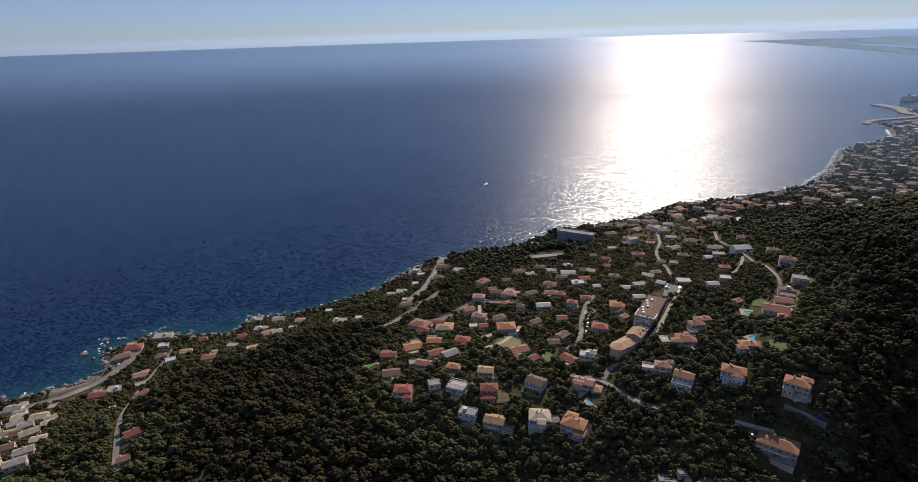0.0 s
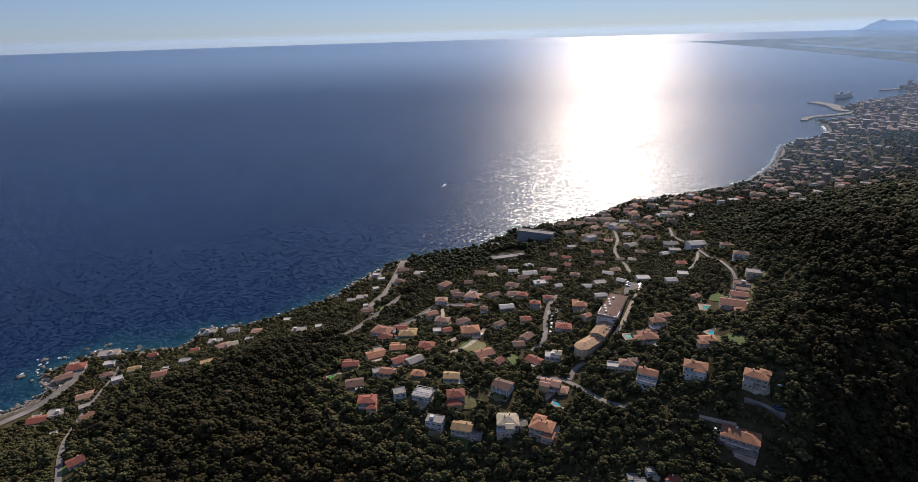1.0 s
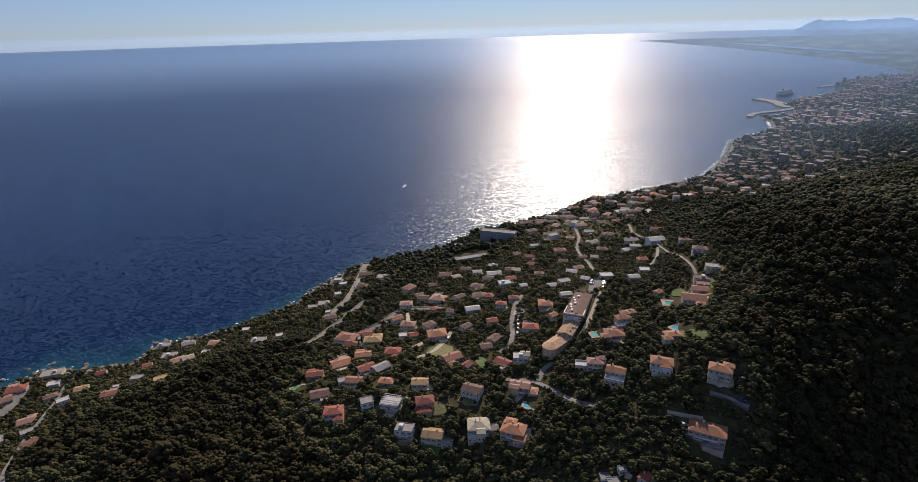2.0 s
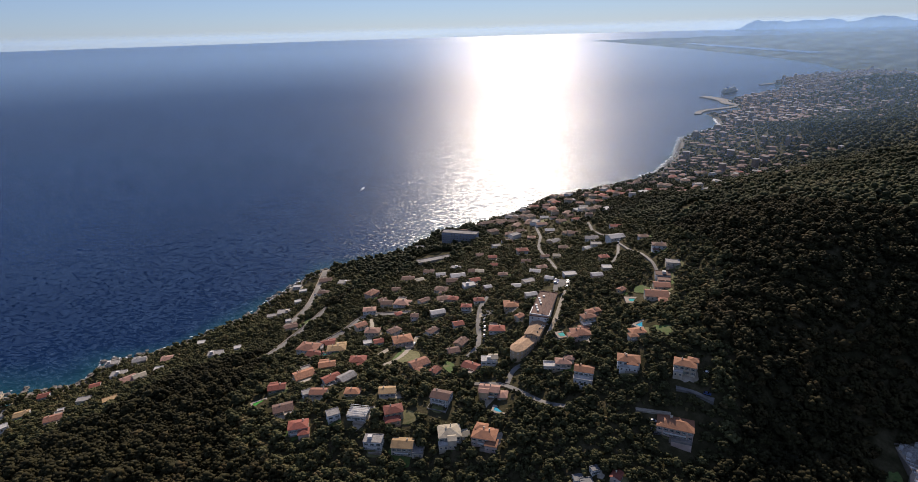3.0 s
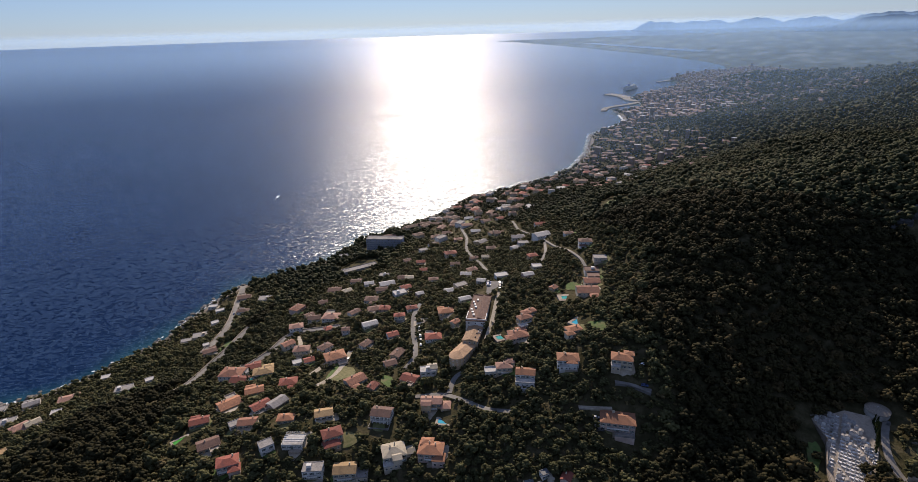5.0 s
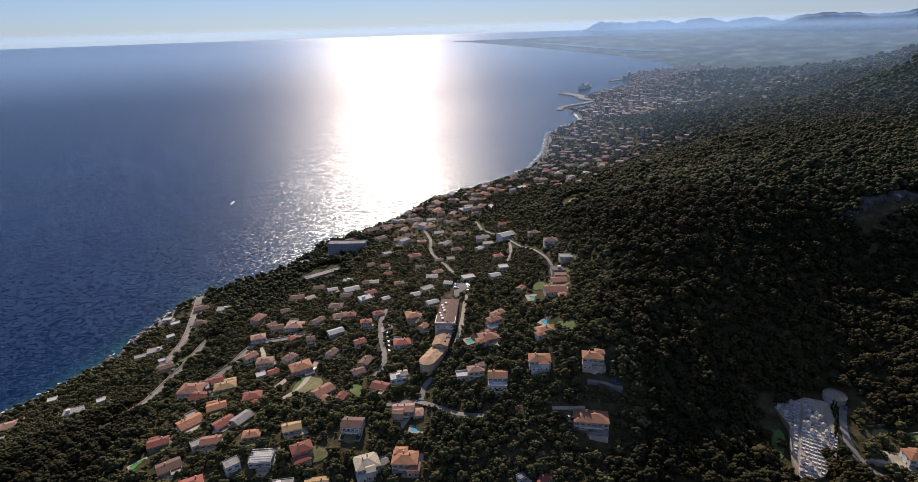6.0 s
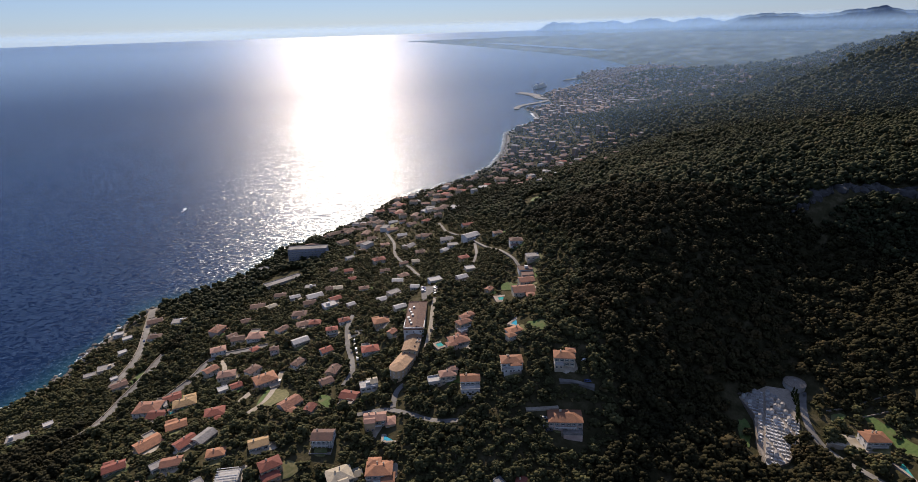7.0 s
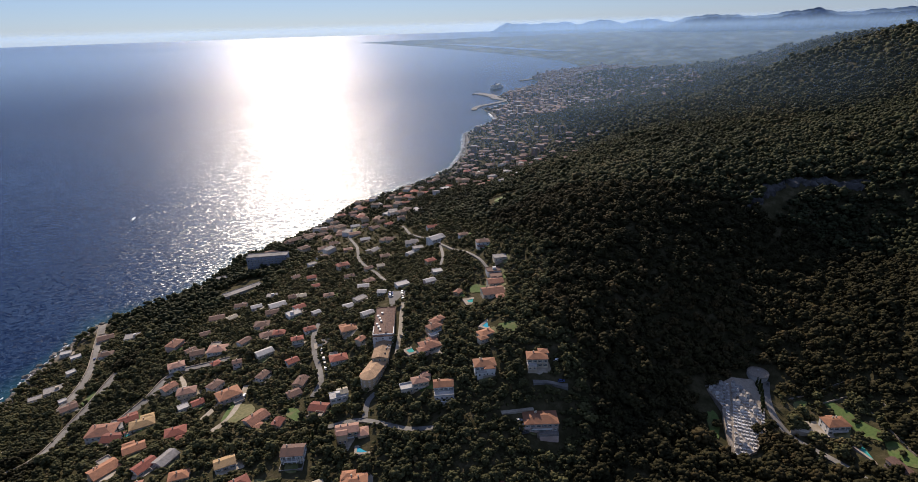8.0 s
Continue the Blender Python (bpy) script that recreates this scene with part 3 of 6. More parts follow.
# width, kind, line
ROADS = [
    (6.5, "road", [(10, 800), (-12, 765), (-22, 739), (-32, 673), (-40, 606), (-48, 570), (-54, 554), (-65, 532)]),
    (5.5, "road", [(-22, 556), (-29, 545), (-42, 520), (-58, 498), (-73, 464), (-83, 452), (-98, 446)]),
    (5.5, "road", [(53, 473), (35, 484), (20, 496), (7, 493), (-6, 474), (-17, 468), (-30, 458)]),
    (4.0, "driveway", [(52, 422), (39, 399), (29, 385), (18, 380)]),
    (4.0, "driveway", [(35, 417), (25, 409), (16, 402)]),
    (4.0, "road", [(125, 457), (113, 442), (102, 412), (98, 393), (92, 376), (81, 367)]),
    (3.4, "road", [(250, 382), (258, 402), (262, 419), (275, 464), (285, 503), (292, 538), (300, 590), (330, 660)]),
    (3.0, "road", [(282, 500), (265, 471), (245, 446), (229, 439)]),
    (3.6, "road", [(300, 790), (286, 741), (258, 653), (231, 594), (223, 557), (218, 525), (205, 482)]),
    (3.0, "driveway", [(178, 404), (168, 391), (157, 374), (148, 362), (140, 352)]),
    (3.6, "road", [(112, 333), (106, 333), (101, 326), (96, 318)]),
    (3.6, "road", [(76, 330), (92, 322), (103, 302), (110, 288), (125, 276)]),
    (3.0, "driveway", [(158, 260), (166, 256), (176, 251)]),
    (4.5, "road", [(186, 262), (193, 258), (203, 248)]),
    (8.0, "road", [(-450, 362), (-404, 393), (-381, 405), (-365, 416), (-350, 433), (-341, 451), (-337, 478), (-338, 502)]),
    (3.5, "road", [(-303, 500), (-294, 462), (-290, 436), (-286, 408), (-278, 379), (-237, 308), (-208, 257)]),
    (4.2, "road", [(346, 190), (334, 184), (320, 173), (312, 161), (309, 149), (309, 136), (306, 122), (300, 108), (292, 96)]),
    (3.5, "driveway", [(12, 440), (14, 453), (18, 468), (17, 484)]),
]
# x, y, across: open ground that carries no trees
CLEARINGS = [
    (38, 389, 17), (65, 360, 8), (23, 310, 10), (-44, 530, 9), (229, 371, 10), (378, 515, 14), (388, 528, 17), (402, 543, 23), (420, 562, 25), (440, 584, 18), (205, 305, 6), (322, 178, 14), (280, 174, 13), (300, 190, 15), (318, 195, 14), (330, 196, 12),
    (345, 192, 13), (334, 143, 13), (322, 118, 9), (345, 140, 6), (340, 126, 6), (332, 111, 6), (325, 100, 6), (351, 151, 6), (340, 165, 6), (-71, 364, 10), (198, 320, 9), (216, 361, 12), (153, 343, 9), (-27, 429, 7), (83, 297, 7), (176, 420, 14), (150, 385, 12),
    (160, 400, 12), (134, 356, 9), (118, 346, 10), (172, 238, 15), (46, 312, 12), (117, 667, 30), (172, 758, 34), (-360, 430, 26), (300, 212, 8), (378, 478, 10), (300, 132, 5), (380, 560, 14), (85, 305, 12), (496, 276, 9), (514, 275, 9), (532, 273, 9), (550, 270, 9), (566, 262, 9), (582, 254, 9), (594, 240, 9),
]
HOUSE_SPOTS = np.array([(h[0], h[1], h[2]) for q in QUARTERS.values() for h in q] + [(334, 142, 15)], float)


def line_distance(x, y, line):
    best = np.full(np.shape(x), 1e9)
    for (ax, ay), (bx, by) in zip(line[:-1], line[1:]):
        ux, uy = bx - ax, by - ay
        k = np.clip(((x - ax) * ux + (y - ay) * uy) / (ux * ux + uy * uy), 0, 1)
        best = np.minimum(best, np.hypot(x - ax - k * ux, y - ay - k * uy))
    return best


def village_share(x, y):
    """How much of the ground round a place is built up, 0 to 1."""
    s = np.zeros(np.shape(x))
    for hx, hy, _ in HOUSE_SPOTS:
        s += np.exp(-((x - hx) ** 2 + (y - hy) ** 2) / (2 * 22.0 ** 2))
    return np.clip(s / 1.6, 0, 1)


# the farther quarters along the shore road, and the town by the harbour
_r = np.random.default_rng(21)
SUBURB = []
for _x in np.arange(230, 1240, 23.0):
    for _y in np.arange(560, 1480, 23.0):
        px, py = _x + _r.uniform(-11, 11), _y + _r.uniform(-11, 11)
        d = float(shore_distance(px, py))
        deep = 190 if px < 520 else 330 if px < 1000 else 180
        if 12 < d < deep and _r.random() < (0.56 if d < deep * 0.7 else 0.3) and not (px < 330 and py < 640):
            if np.hypot(HOUSE_SPOTS[:, 0] - px, HOUSE_SPOTS[:, 1] - py).min() > 17:
                SUBURB.append((px, py, _r.uniform(9, 16), _r.uniform(-50, 50), _r.integers(0, 8)))
SUBURB_SPOTS = np.array([s[:3] for s in SUBURB])
TOWN = []
for _x in np.arange(1180, 3300, 25.0):
    for _y in np.arange(1000, 2800, 25.0):
        px, py = _x + _r.uniform(-8, 8), _y + _r.uniform(-8, 8)
        d = float(shore_distance(px, py))
        share = 0.85 if d < 420 else 0.45 if d < 800 else 0.16
        if px < 1500 and d > 260:
            share *= 0.25
        if d > 14 and d < 1500 and _r.random() < share:
            TOWN.append((px, py, d))
print("suburb", len(SUBURB), "town", len(TOWN))


def suburb_share(x, y):
    d = shore_distance(x, y)
    return np.clip((x - 220) / 60, 0, 1) * np.clip((y - 560) / 80, 0, 1) * np.clip((300 - d) / 120, 0, 1)


def is_wooded(p):
    x, y = p[:, 0], p[:, 1]
    d = shore_distance(x, y)
    keep = d > 5
    built = suburb_share(x, y)
    for hx, hy, size in HOUSE_SPOTS:
        keep &= (x - hx) ** 2 + (y - hy + 2.4) ** 2 > (size * 0.5 + 3.4) ** 2
    for sx, sy, size in SUBURB_SPOTS:
        keep &= (x - sx + 2.0) ** 2 + (y - sy + 4.0) ** 2 > (size * 0.5 + 4.0) ** 2
    for cx, cy, size in CLEARINGS:
        keep &= (x - cx) ** 2 + (y - cy) ** 2 > (size + 1.5) ** 2
    for width, _, line in ROADS:
        keep &= line_distance(x, y, line) > width / 2 + (4.2 if width >= 5.5 else 1.6)
    far = (x > 1150) & (y > 900)
    if far.any():
        grid = {}
        for tx, ty, _ in TOWN:
            grid.setdefault((int(tx // 30), int(ty // 30)), 1)
        town = np.array([(int(a // 30), int(b // 30)) in grid for a, b in zip(x, y)])
        keep &= ~(far & town) | (rng.random(len(x)) < 0.35)
    thin = village_share(x, y) * 0.22
    return keep & (rng.random(len(x)) > np.maximum(thin, built * 0.1))


# ---------------------------------------------------------------- trees
OCTA_VERTS = np.array([(1, 0, 0), (0, 1, 0), (-1, 0, 0), (0, -1, 0), (0, 0, 1), (0, 0, -1)], float)
OCTA_FACES = np.array([(0, 1, 4), (1, 2, 4), (2, 3, 4), (3, 0, 4), (1, 0, 5), (2, 1, 5), (3, 2, 5), (0, 3, 5)])


def crown_template(rng, clumps, cards, across=0.19):
    """A lumpy crown one metre across and high: rounded leaf clumps of uneven size over a dome, one body within, loose sprays at the edges."""
    verts, faces, base = [], [], 0

    def ball(at, size):
        nonlocal base
        q = Matrix.Rotation(rng.uniform(0, 6.28), 3, Vector(rng.normal(0, 1, 3)).normalized())
        verts.append((OCTA_VERTS * rng.uniform(0.8, 1.2, (6, 1))) @ np.array(q) * size * (1, 1, 0.85) + at)
        faces.append(OCTA_FACES + base)
        base += 6

    lean = rng.normal(0, 0.06, 2)
    ball(np.array((*lean, 0.45)), 0.36)
    for k in range(clumps):
        # a spiral over the dome, shaken
        h = 1 - (k + 0.5) / clumps * 1.15
        a = k * 2.4 + rng.uniform(-0.5, 0.5)
        flat = math.sqrt(max(1 - h * h, 0))
        out = rng.uniform(0.26, 0.38)
        ball(np.array((math.cos(a) * flat * out + lean[0], math.sin(a) * flat * out + lean[1], 0.5 + h * out * 1.05)), across * rng.uniform(0.7, 1.25))
    w = rng.normal(0, 1, (cards, 3))
    w /= np.linalg.norm(w, axis=1)[:, None]
    w[:, 2] = np.abs(w[:, 2]) - 0.2
    c = w * rng.uniform(0.36, 0.52, (cards, 1)) + (lean[0], lean[1], 0.5)
    e = rng.normal(0, 0.05, (cards, 3, 3))
    verts.append((c[:, None] + e).reshape(-1, 3))
    faces.append(np.arange(cards * 3).reshape(-1, 3) + base)
    return np.vstack(verts), np.vstack(faces)


def join_trees(name, places, sizes, tones, templates, rng, material):
    """One mesh of many crowns: places (n, 3), sizes (n, 2) across and high."""
    kind = rng.integers(0, len(templates), len(places))
    turn = rng.uniform(0, 2 * math.pi, len(places))
    vs, fs, ts, base = [], [], [], 0
    for k, (tv, tf) in enumerate(templates):
        sel = np.where(kind == k)[0]
        if not len(sel):
            continue
        c, s = np.cos(turn[sel])[:, None], np.sin(turn[sel])[:, None]
        x = (tv[None, :, 0] * c - tv[None, :, 1] * s) * sizes[sel, :1]
        y = (tv[None, :, 0] * s + tv[None, :, 1] * c) * sizes[sel, :1]
        z = tv[None, :, 2] * sizes[sel, 1:]
        v = np.stack([x, y, z], -1) + places[sel][:, None]
        vs.append(v.reshape(-1, 3))
        fs.append((tf[None] + (np.arange(len(sel)) * len(tv))[:, None, None] + base).reshape(-1, 3))
        ts.append(np.repeat(tones[sel], len(tv)))
        base += len(sel) * len(tv)
    v = np.vstack(vs)
    me = quads_mesh(name, far_off(v), np.vstack(fs))
    add_attribute(me, "tone", np.concatenate(ts))
    me.materials.append(material)
    return new(name, me)


rng = np.random.default_rng(7)
FINE = [crown_template(rng, 15, 26) for _ in range(8)]
MIDDLE = [crown_template(rng, 5, 6, 0.27) for _ in range(6)]
SHRUB = [crown_template(rng, 3, 6, 0.26) for _ in range(6)]
COARSE = [crown_template(rng, 2, 3, 0.3) for _ in range(5)]


def scatter(r0, r1, step, head0=-62.0, head1=90.0):
    """Jittered places between two distances, evenly spread over the ground."""
    out = []
    r = r0
    while r < r1:
        n = max(int(radians(head1 - head0) * r / step), 1)
        a = radians(head0) + (np.arange(n) + rng.uniform(0, 1, n)) / n * radians(head1 - head0)
        q = r + rng.uniform(-0.5, 0.5, n) * step
        out.append(np.stack([EYE[0] + q * np.sin(a), EYE[1] + q * np.cos(a)], -1))
        r += step
    return np.vstack(out)


def wood(name, r0, r1, step, across, templates, label, head0=-62.0):
    p = scatter(r0, r1, step, head0)
    p = p[is_wooded(p)]
    z = height(p[:, 0], p[:, 1])
    n = len(p)
    w = across * rng.uniform(0.65, 1.35, n) * np.where(rng.random(n) < 0.1, 1.3, 1.0)
    w = w * (1 - np.interp(np.hypot(p[:, 0], p[:, 1]), (330, 620), (0.26, 0.5)) * village_share(p[:, 0], p[:, 1])) * (1 - 0.42 * suburb_share(p[:, 0], p[:, 1]))
    h = w * rng.uniform(0.75, 1.1, n)
    patch = 0.5 + 0.28 * np.sin(p[:, 0] / 61 + np.sin(p[:, 1] / 47)) * np.cos(p[:, 1] / 73)
    tone = np.clip(patch + rng.normal(0, 0.2, n), 0, 1)
    print(name, n)
    inside = village_share(p[:, 0], p[:, 1]) > 0.3
    for pick, words, leaves in ((~inside, label, LEAF_WOOD if r0 < 500 else LEAF_FAR_HAZED), (inside, "olive and oak trees between the village gardens", LEAF_GARDEN)):
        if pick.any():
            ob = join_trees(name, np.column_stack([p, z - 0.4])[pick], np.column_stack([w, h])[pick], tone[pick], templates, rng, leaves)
            tagged(ob, words, "trees", kind="stuff")


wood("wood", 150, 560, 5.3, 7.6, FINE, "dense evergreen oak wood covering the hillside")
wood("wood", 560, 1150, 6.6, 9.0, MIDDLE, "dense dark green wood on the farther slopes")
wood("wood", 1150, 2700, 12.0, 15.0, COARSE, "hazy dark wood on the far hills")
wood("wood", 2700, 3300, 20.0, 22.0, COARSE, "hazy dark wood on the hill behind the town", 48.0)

# low garden trees and shrubs between the houses
p = scatter(215, 640, 3.4)
share = village_share(p[:, 0], p[:, 1])
p = p[(share > 0.12) & (rng.random(len(p)) < 0.7)]
keep = shore_distance(p[:, 0], p[:, 1]) > 4
for hx, hy, size in HOUSE_SPOTS:
    keep &= (p[:, 0] - hx) ** 2 + (p[:, 1] - hy + 1.0) ** 2 > (size * 0.5 + 1.4) ** 2
for cx, cy, size in CLEARINGS:
    keep &= (p[:, 0] - cx) ** 2 + (p[:, 1] - cy) ** 2 > (size * 0.85) ** 2
for width, _, line in ROADS:
    keep &= line_distance(p[:, 0], p[:, 1], line) > width / 2 + 1.0
p = p[keep]
n = len(p)
w = rng.uniform(2.4, 5.2, n)
ob = join_trees("garden_shrubs", np.column_stack([p, height(p[:, 0], p[:, 1]) - 0.3]), np.column_stack([w, w * rng.uniform(0.6, 1.0, n)]), np.clip(rng.normal(0.5, 0.25, n), 0, 1), SHRUB, rng, LEAF_GARDEN)
tagged(ob, "garden shrubs and small trees between the houses", "shrubs", kind="stuff")


# ---------------------------------------------------------------- building blocks
def shape(name, verts, faces, material):
    me = bpy.data.meshes.new(name)
    me.from_pydata([tuple(map(float, v)) for v in verts], [], faces)
    me.materials.append(material)
    return me


def joined(*pieces):
    verts, faces = [], []
    for v, f in pieces:
        k = len(verts)
        verts += list(v)
        faces += [tuple(i + k for i in q) for q in f]
    return verts, faces


def box(x0, x1, y0, y1, z0, z1):
    v = [(x, y, z) for z in (z0, z1) for x, y in ((x0, y0), (x1, y0), (x1, y1), (x0, y1))]
    return v, [(3, 2, 1, 0), (4, 5, 6, 7), (0, 1, 5, 4), (1, 2, 6, 5), (2, 3, 7, 6), (3, 0, 4, 7)]


def part(name, data, material, parent, label="", at=None):
    """Links a mesh, or vertices and faces, as one object under a thing or a part."""
    me = data if isinstance(data, bpy.types.Mesh) else shape(name, *data, material)
    ob = new(name, me)
    ob.parent = parent
    if at is not None:
        ob.matrix_basis = at
    if label:
        tagged(ob, label)
    return ob


def thing(name, at, label, category, group=""):
    ob = new(name)
    ob.matrix_basis = at
    return tagged(ob, label, category, group)


def single(name, data, material, at, label, category, group="", kind=""):
    me = data if isinstance(data, bpy.types.Mesh) else shape(name, *data, material)
    ob = new(name, me)
    ob.matrix_basis = at
    return tagged(ob, label, category, group, kind)


def hip_roof(L, D, z, over=0.45, pitch=0.32, ridge=None, thick=0.22):
    a, b = L / 2 + over, D / 2 + over
    top = z + b * pitch
    k = max(a - b, 0.15) if ridge is None else ridge
    v = [(-a, -b, z - thick), (a, -b, z - thick), (a, b, z - thick), (-a, b, z - thick), (-a, -b, z), (a, -b, z), (a, b, z), (-a, b, z), (-k, 0, top), (k, 0, top)]
    return v, [(3, 2, 1, 0), (0, 1, 5, 4), (1, 2, 6, 5), (2, 3, 7, 6), (3, 0, 4, 7), (4, 5, 9, 8), (5, 6, 9), (6, 7, 8, 9), (7, 4, 8)]


def gable_roof(L, D, z, over=0.4, pitch=0.34, thick=0.22):
    a, b = L / 2 + over, D / 2 + over
    top = z + b * pitch
    v = [(-a, -b, z), (a, -b, z), (a, b, z), (-a, b, z), (-a, 0, top), (a, 0, top), (-a, -b, z - thick), (a, -b, z - thick), (a, b, z - thick), (-a, b, z - thick), (-a, 0, top - thick), (a, 0, top - thick)]
    return v, [(0, 1, 5, 4), (2, 3, 4, 5), (7, 6, 10, 11), (9, 8, 11, 10), (6, 7, 1, 0), (8, 9, 3, 2), (6, 0, 4, 10), (3, 9, 10, 4), (1, 7, 11, 5), (8, 2, 5, 11)]


def gable_walls(L, D, z0, z1, pitch=0.34):
    a, b = L / 2, D / 2
    top = z1 + b * pitch - 0.05
    v = [(-a, -b, z0), (a, -b, z0), (a, b, z0), (-a, b, z0), (-a, -b, z1), (a, -b, z1), (a, b, z1), (-a, b, z1), (-a, 0, top), (a, 0, top)]
    return v, [(3, 2, 1, 0), (0, 1, 5, 4), (2, 3, 7, 6), (1, 2, 6, 9, 5), (3, 0, 4, 8, 7), (4, 5, 9, 8), (6, 7, 8, 9)]


def flat_roof(L, D, z, rim=0.45):
    a, b = L / 2 + 0.12, D / 2 + 0.12
    return joined(box(-a, a, -b, b, z - 0.05, z + 0.16), box(-a, a, -b, -b + 0.28, z + 0.16, z + rim), box(-a, a, b - 0.28, b, z + 0.16, z + rim),
                  box(-a, -a + 0.28, -b + 0.28, b - 0.28, z + 0.16, z + rim), box(a - 0.28, a, -b + 0.28, b - 0.28, z + 0.16, z + rim))


def window_meshes(w, h):
    t = 0.09
    frame_bits = joined(box(-w / 2, w / 2, -0.09, 0, h / 2 - t, h / 2), box(-w / 2 - 0.08, w / 2 + 0.08, -0.16, 0, -h / 2 - 0.05, -h / 2 + t),
                        box(-w / 2, -w / 2 + t, -0.09, 0, -h / 2 + t, h / 2 - t), box(w / 2 - t, w / 2, -0.09, 0, -h / 2 + t, h / 2 - t), box(-0.04, 0.04, -0.08, 0, -h / 2 + t, h / 2 - t))
    pane = box(-w / 2 + t, w / 2 - t, -0.05, -0.005, -h / 2 + t, h / 2 - t)
    leaf = box(-0.3, 0.3, -0.07, -0.005, -h / 2, h / 2)
    return shape("window", *frame_bits, FRAME), shape("pane", *pane, GLASS), shape("shutter", *leaf, SHUTTER)


WIN = window_meshes(1.15, 1.45)
DOOR_ME = shape("door", *joined(box(-0.5, 0.5, -0.07, 0, 0, 2.1), box(-0.58, -0.5, -0.1, 0, 0, 2.18), box(0.5, 0.58, -0.1, 0, 0, 2.18), box(-0.5, 0.5, -0.1, 0, 2.1, 2.18)), SHUTTER)
CHIMNEY_ME = shape("chimney", *joined(box(-0.35, 0.35, -0.3, 0.3, -1.2, 1.0), box(-0.45, 0.45, -0.4, 0.4, 1.0, 1.12), box(-0.3, 0.3, -0.25, 0.25, 1.12, 1.4)), WALLS[1][1])


def windows_along(parent, n, y, turn, length, z, fine, kind=WIN, shutters=True):
    """n windows in a row on the wall that stands y metres out, in the direction turn."""
    for i in range(n):
        x = (i + 0.5) / n * length - length / 2
        m = Matrix.Rotation(radians(turn), 4, "Z") @ Matrix.Translation((x, -y, z))
        w = part("window", kind[0], None, parent, at=m)
        part("pane", kind[1], None, w, "dark window pane")
        if fine and shutters:
            for s in (-1, 1):
                part("shutter", kind[2], None, w, at=Matrix.Translation((s * 0.9, 0, 0)))


COUNT = {"n": 0}


# houses that are long and shallow
HOUSE_DEPTHS = {(174, 243): 11.0, (169, 289): 9.0, (82, 314): 8.0, (19, 289): 9.0, (50, 319): 9.6, (48, 288): 11.5, (142, 297): 8.0}
# lower wings, annexes and roof terraces: along, across, length, depth, top, form, colour
VOLUMES = {
    (-43, 321): [(3.5, -5.5, 6.5, 6, 4.4, "h", "r")],
    (17, 314): [(-1.5, -6.0, 9.5, 6.5, 3.4, "h", "r")],
    (19, 289): [(9.6, -1.5, 6.5, 7.5, 2.9, "f", "g")],
    (48, 288): [(9.8, -1.0, 5.0, 6.5, 4.2, "g", "c"), (-4.5, -7.6, 5.5, 4.0, 2.9, "f", "w"), (1.0, -6.0, 5.0, 6.0, 5.9, "g", "c")],
    (68, 278): [(5.2, -5.2, 7.0, 6.5, 4.3, "h", "o"), (-3.0, 4.5, 7.0, 5.5, 6.9, "h", "o")],
    (82, 314): [(9.4, -2.2, 6.0, 7.5, 4.0, "h", "p"), (-3.0, -3.8, 6.0, 5.0, 6.6, "g", "p")],
    (92, 348): [(3.4, 1.5, 6.5, 6.5, 6.9, "g", "c")],
    (142, 297): [(0.0, -6.4, 12.0, 5.0, 2.9, "f", "w"), (0.5, -10.4, 11.0, 3.4, 0.4, "f", "w")],
    (134, 312): [(-9.2, -0.6, 8.0, 6.5, 3.2, "f", "w"), (4.4, 3.6, 6.0, 5.5, 7.0, "h", "p")],
    (169, 289): [(-2.6, -5.0, 6.0, 3.5, 2.9, "f", "w"), (2.4, -4.2, 6.5, 4.5, 5.4, "h", "o")],
    (197, 270): [(-3.6, -5.6, 5.5, 4.5, 2.9, "f", "w"), (4.4, 4.0, 6.0, 5.0, 6.8, "h", "o")],
    (174, 243): [(-10.8, -2.2, 4.5, 6.0, 2.9, "f", "w"), (4.0, -7.4, 11.0, 4.5, 0.3, "f", "g")],
    (50, 319): [(0.0, -7.6, 13.0, 5.0, 0.3, "f", "g")],
    (188, 311): [(-5.0, -4.5, 6.0, 5.0, 2.8, "h", "o")],
    (158, 336): [(-6.5, -3.6, 7.0, 5.5, 2.9, "h", "t"), (3.5, 4.5, 7.0, 5.0, 3.8, "h", "t")],
    (170, 348): [(-4.6, -5.5, 6.0, 5.0, 2.9, "f", "w"), (4.0, 4.5, 6.5, 5.5, 6.8, "h", "t")],
}


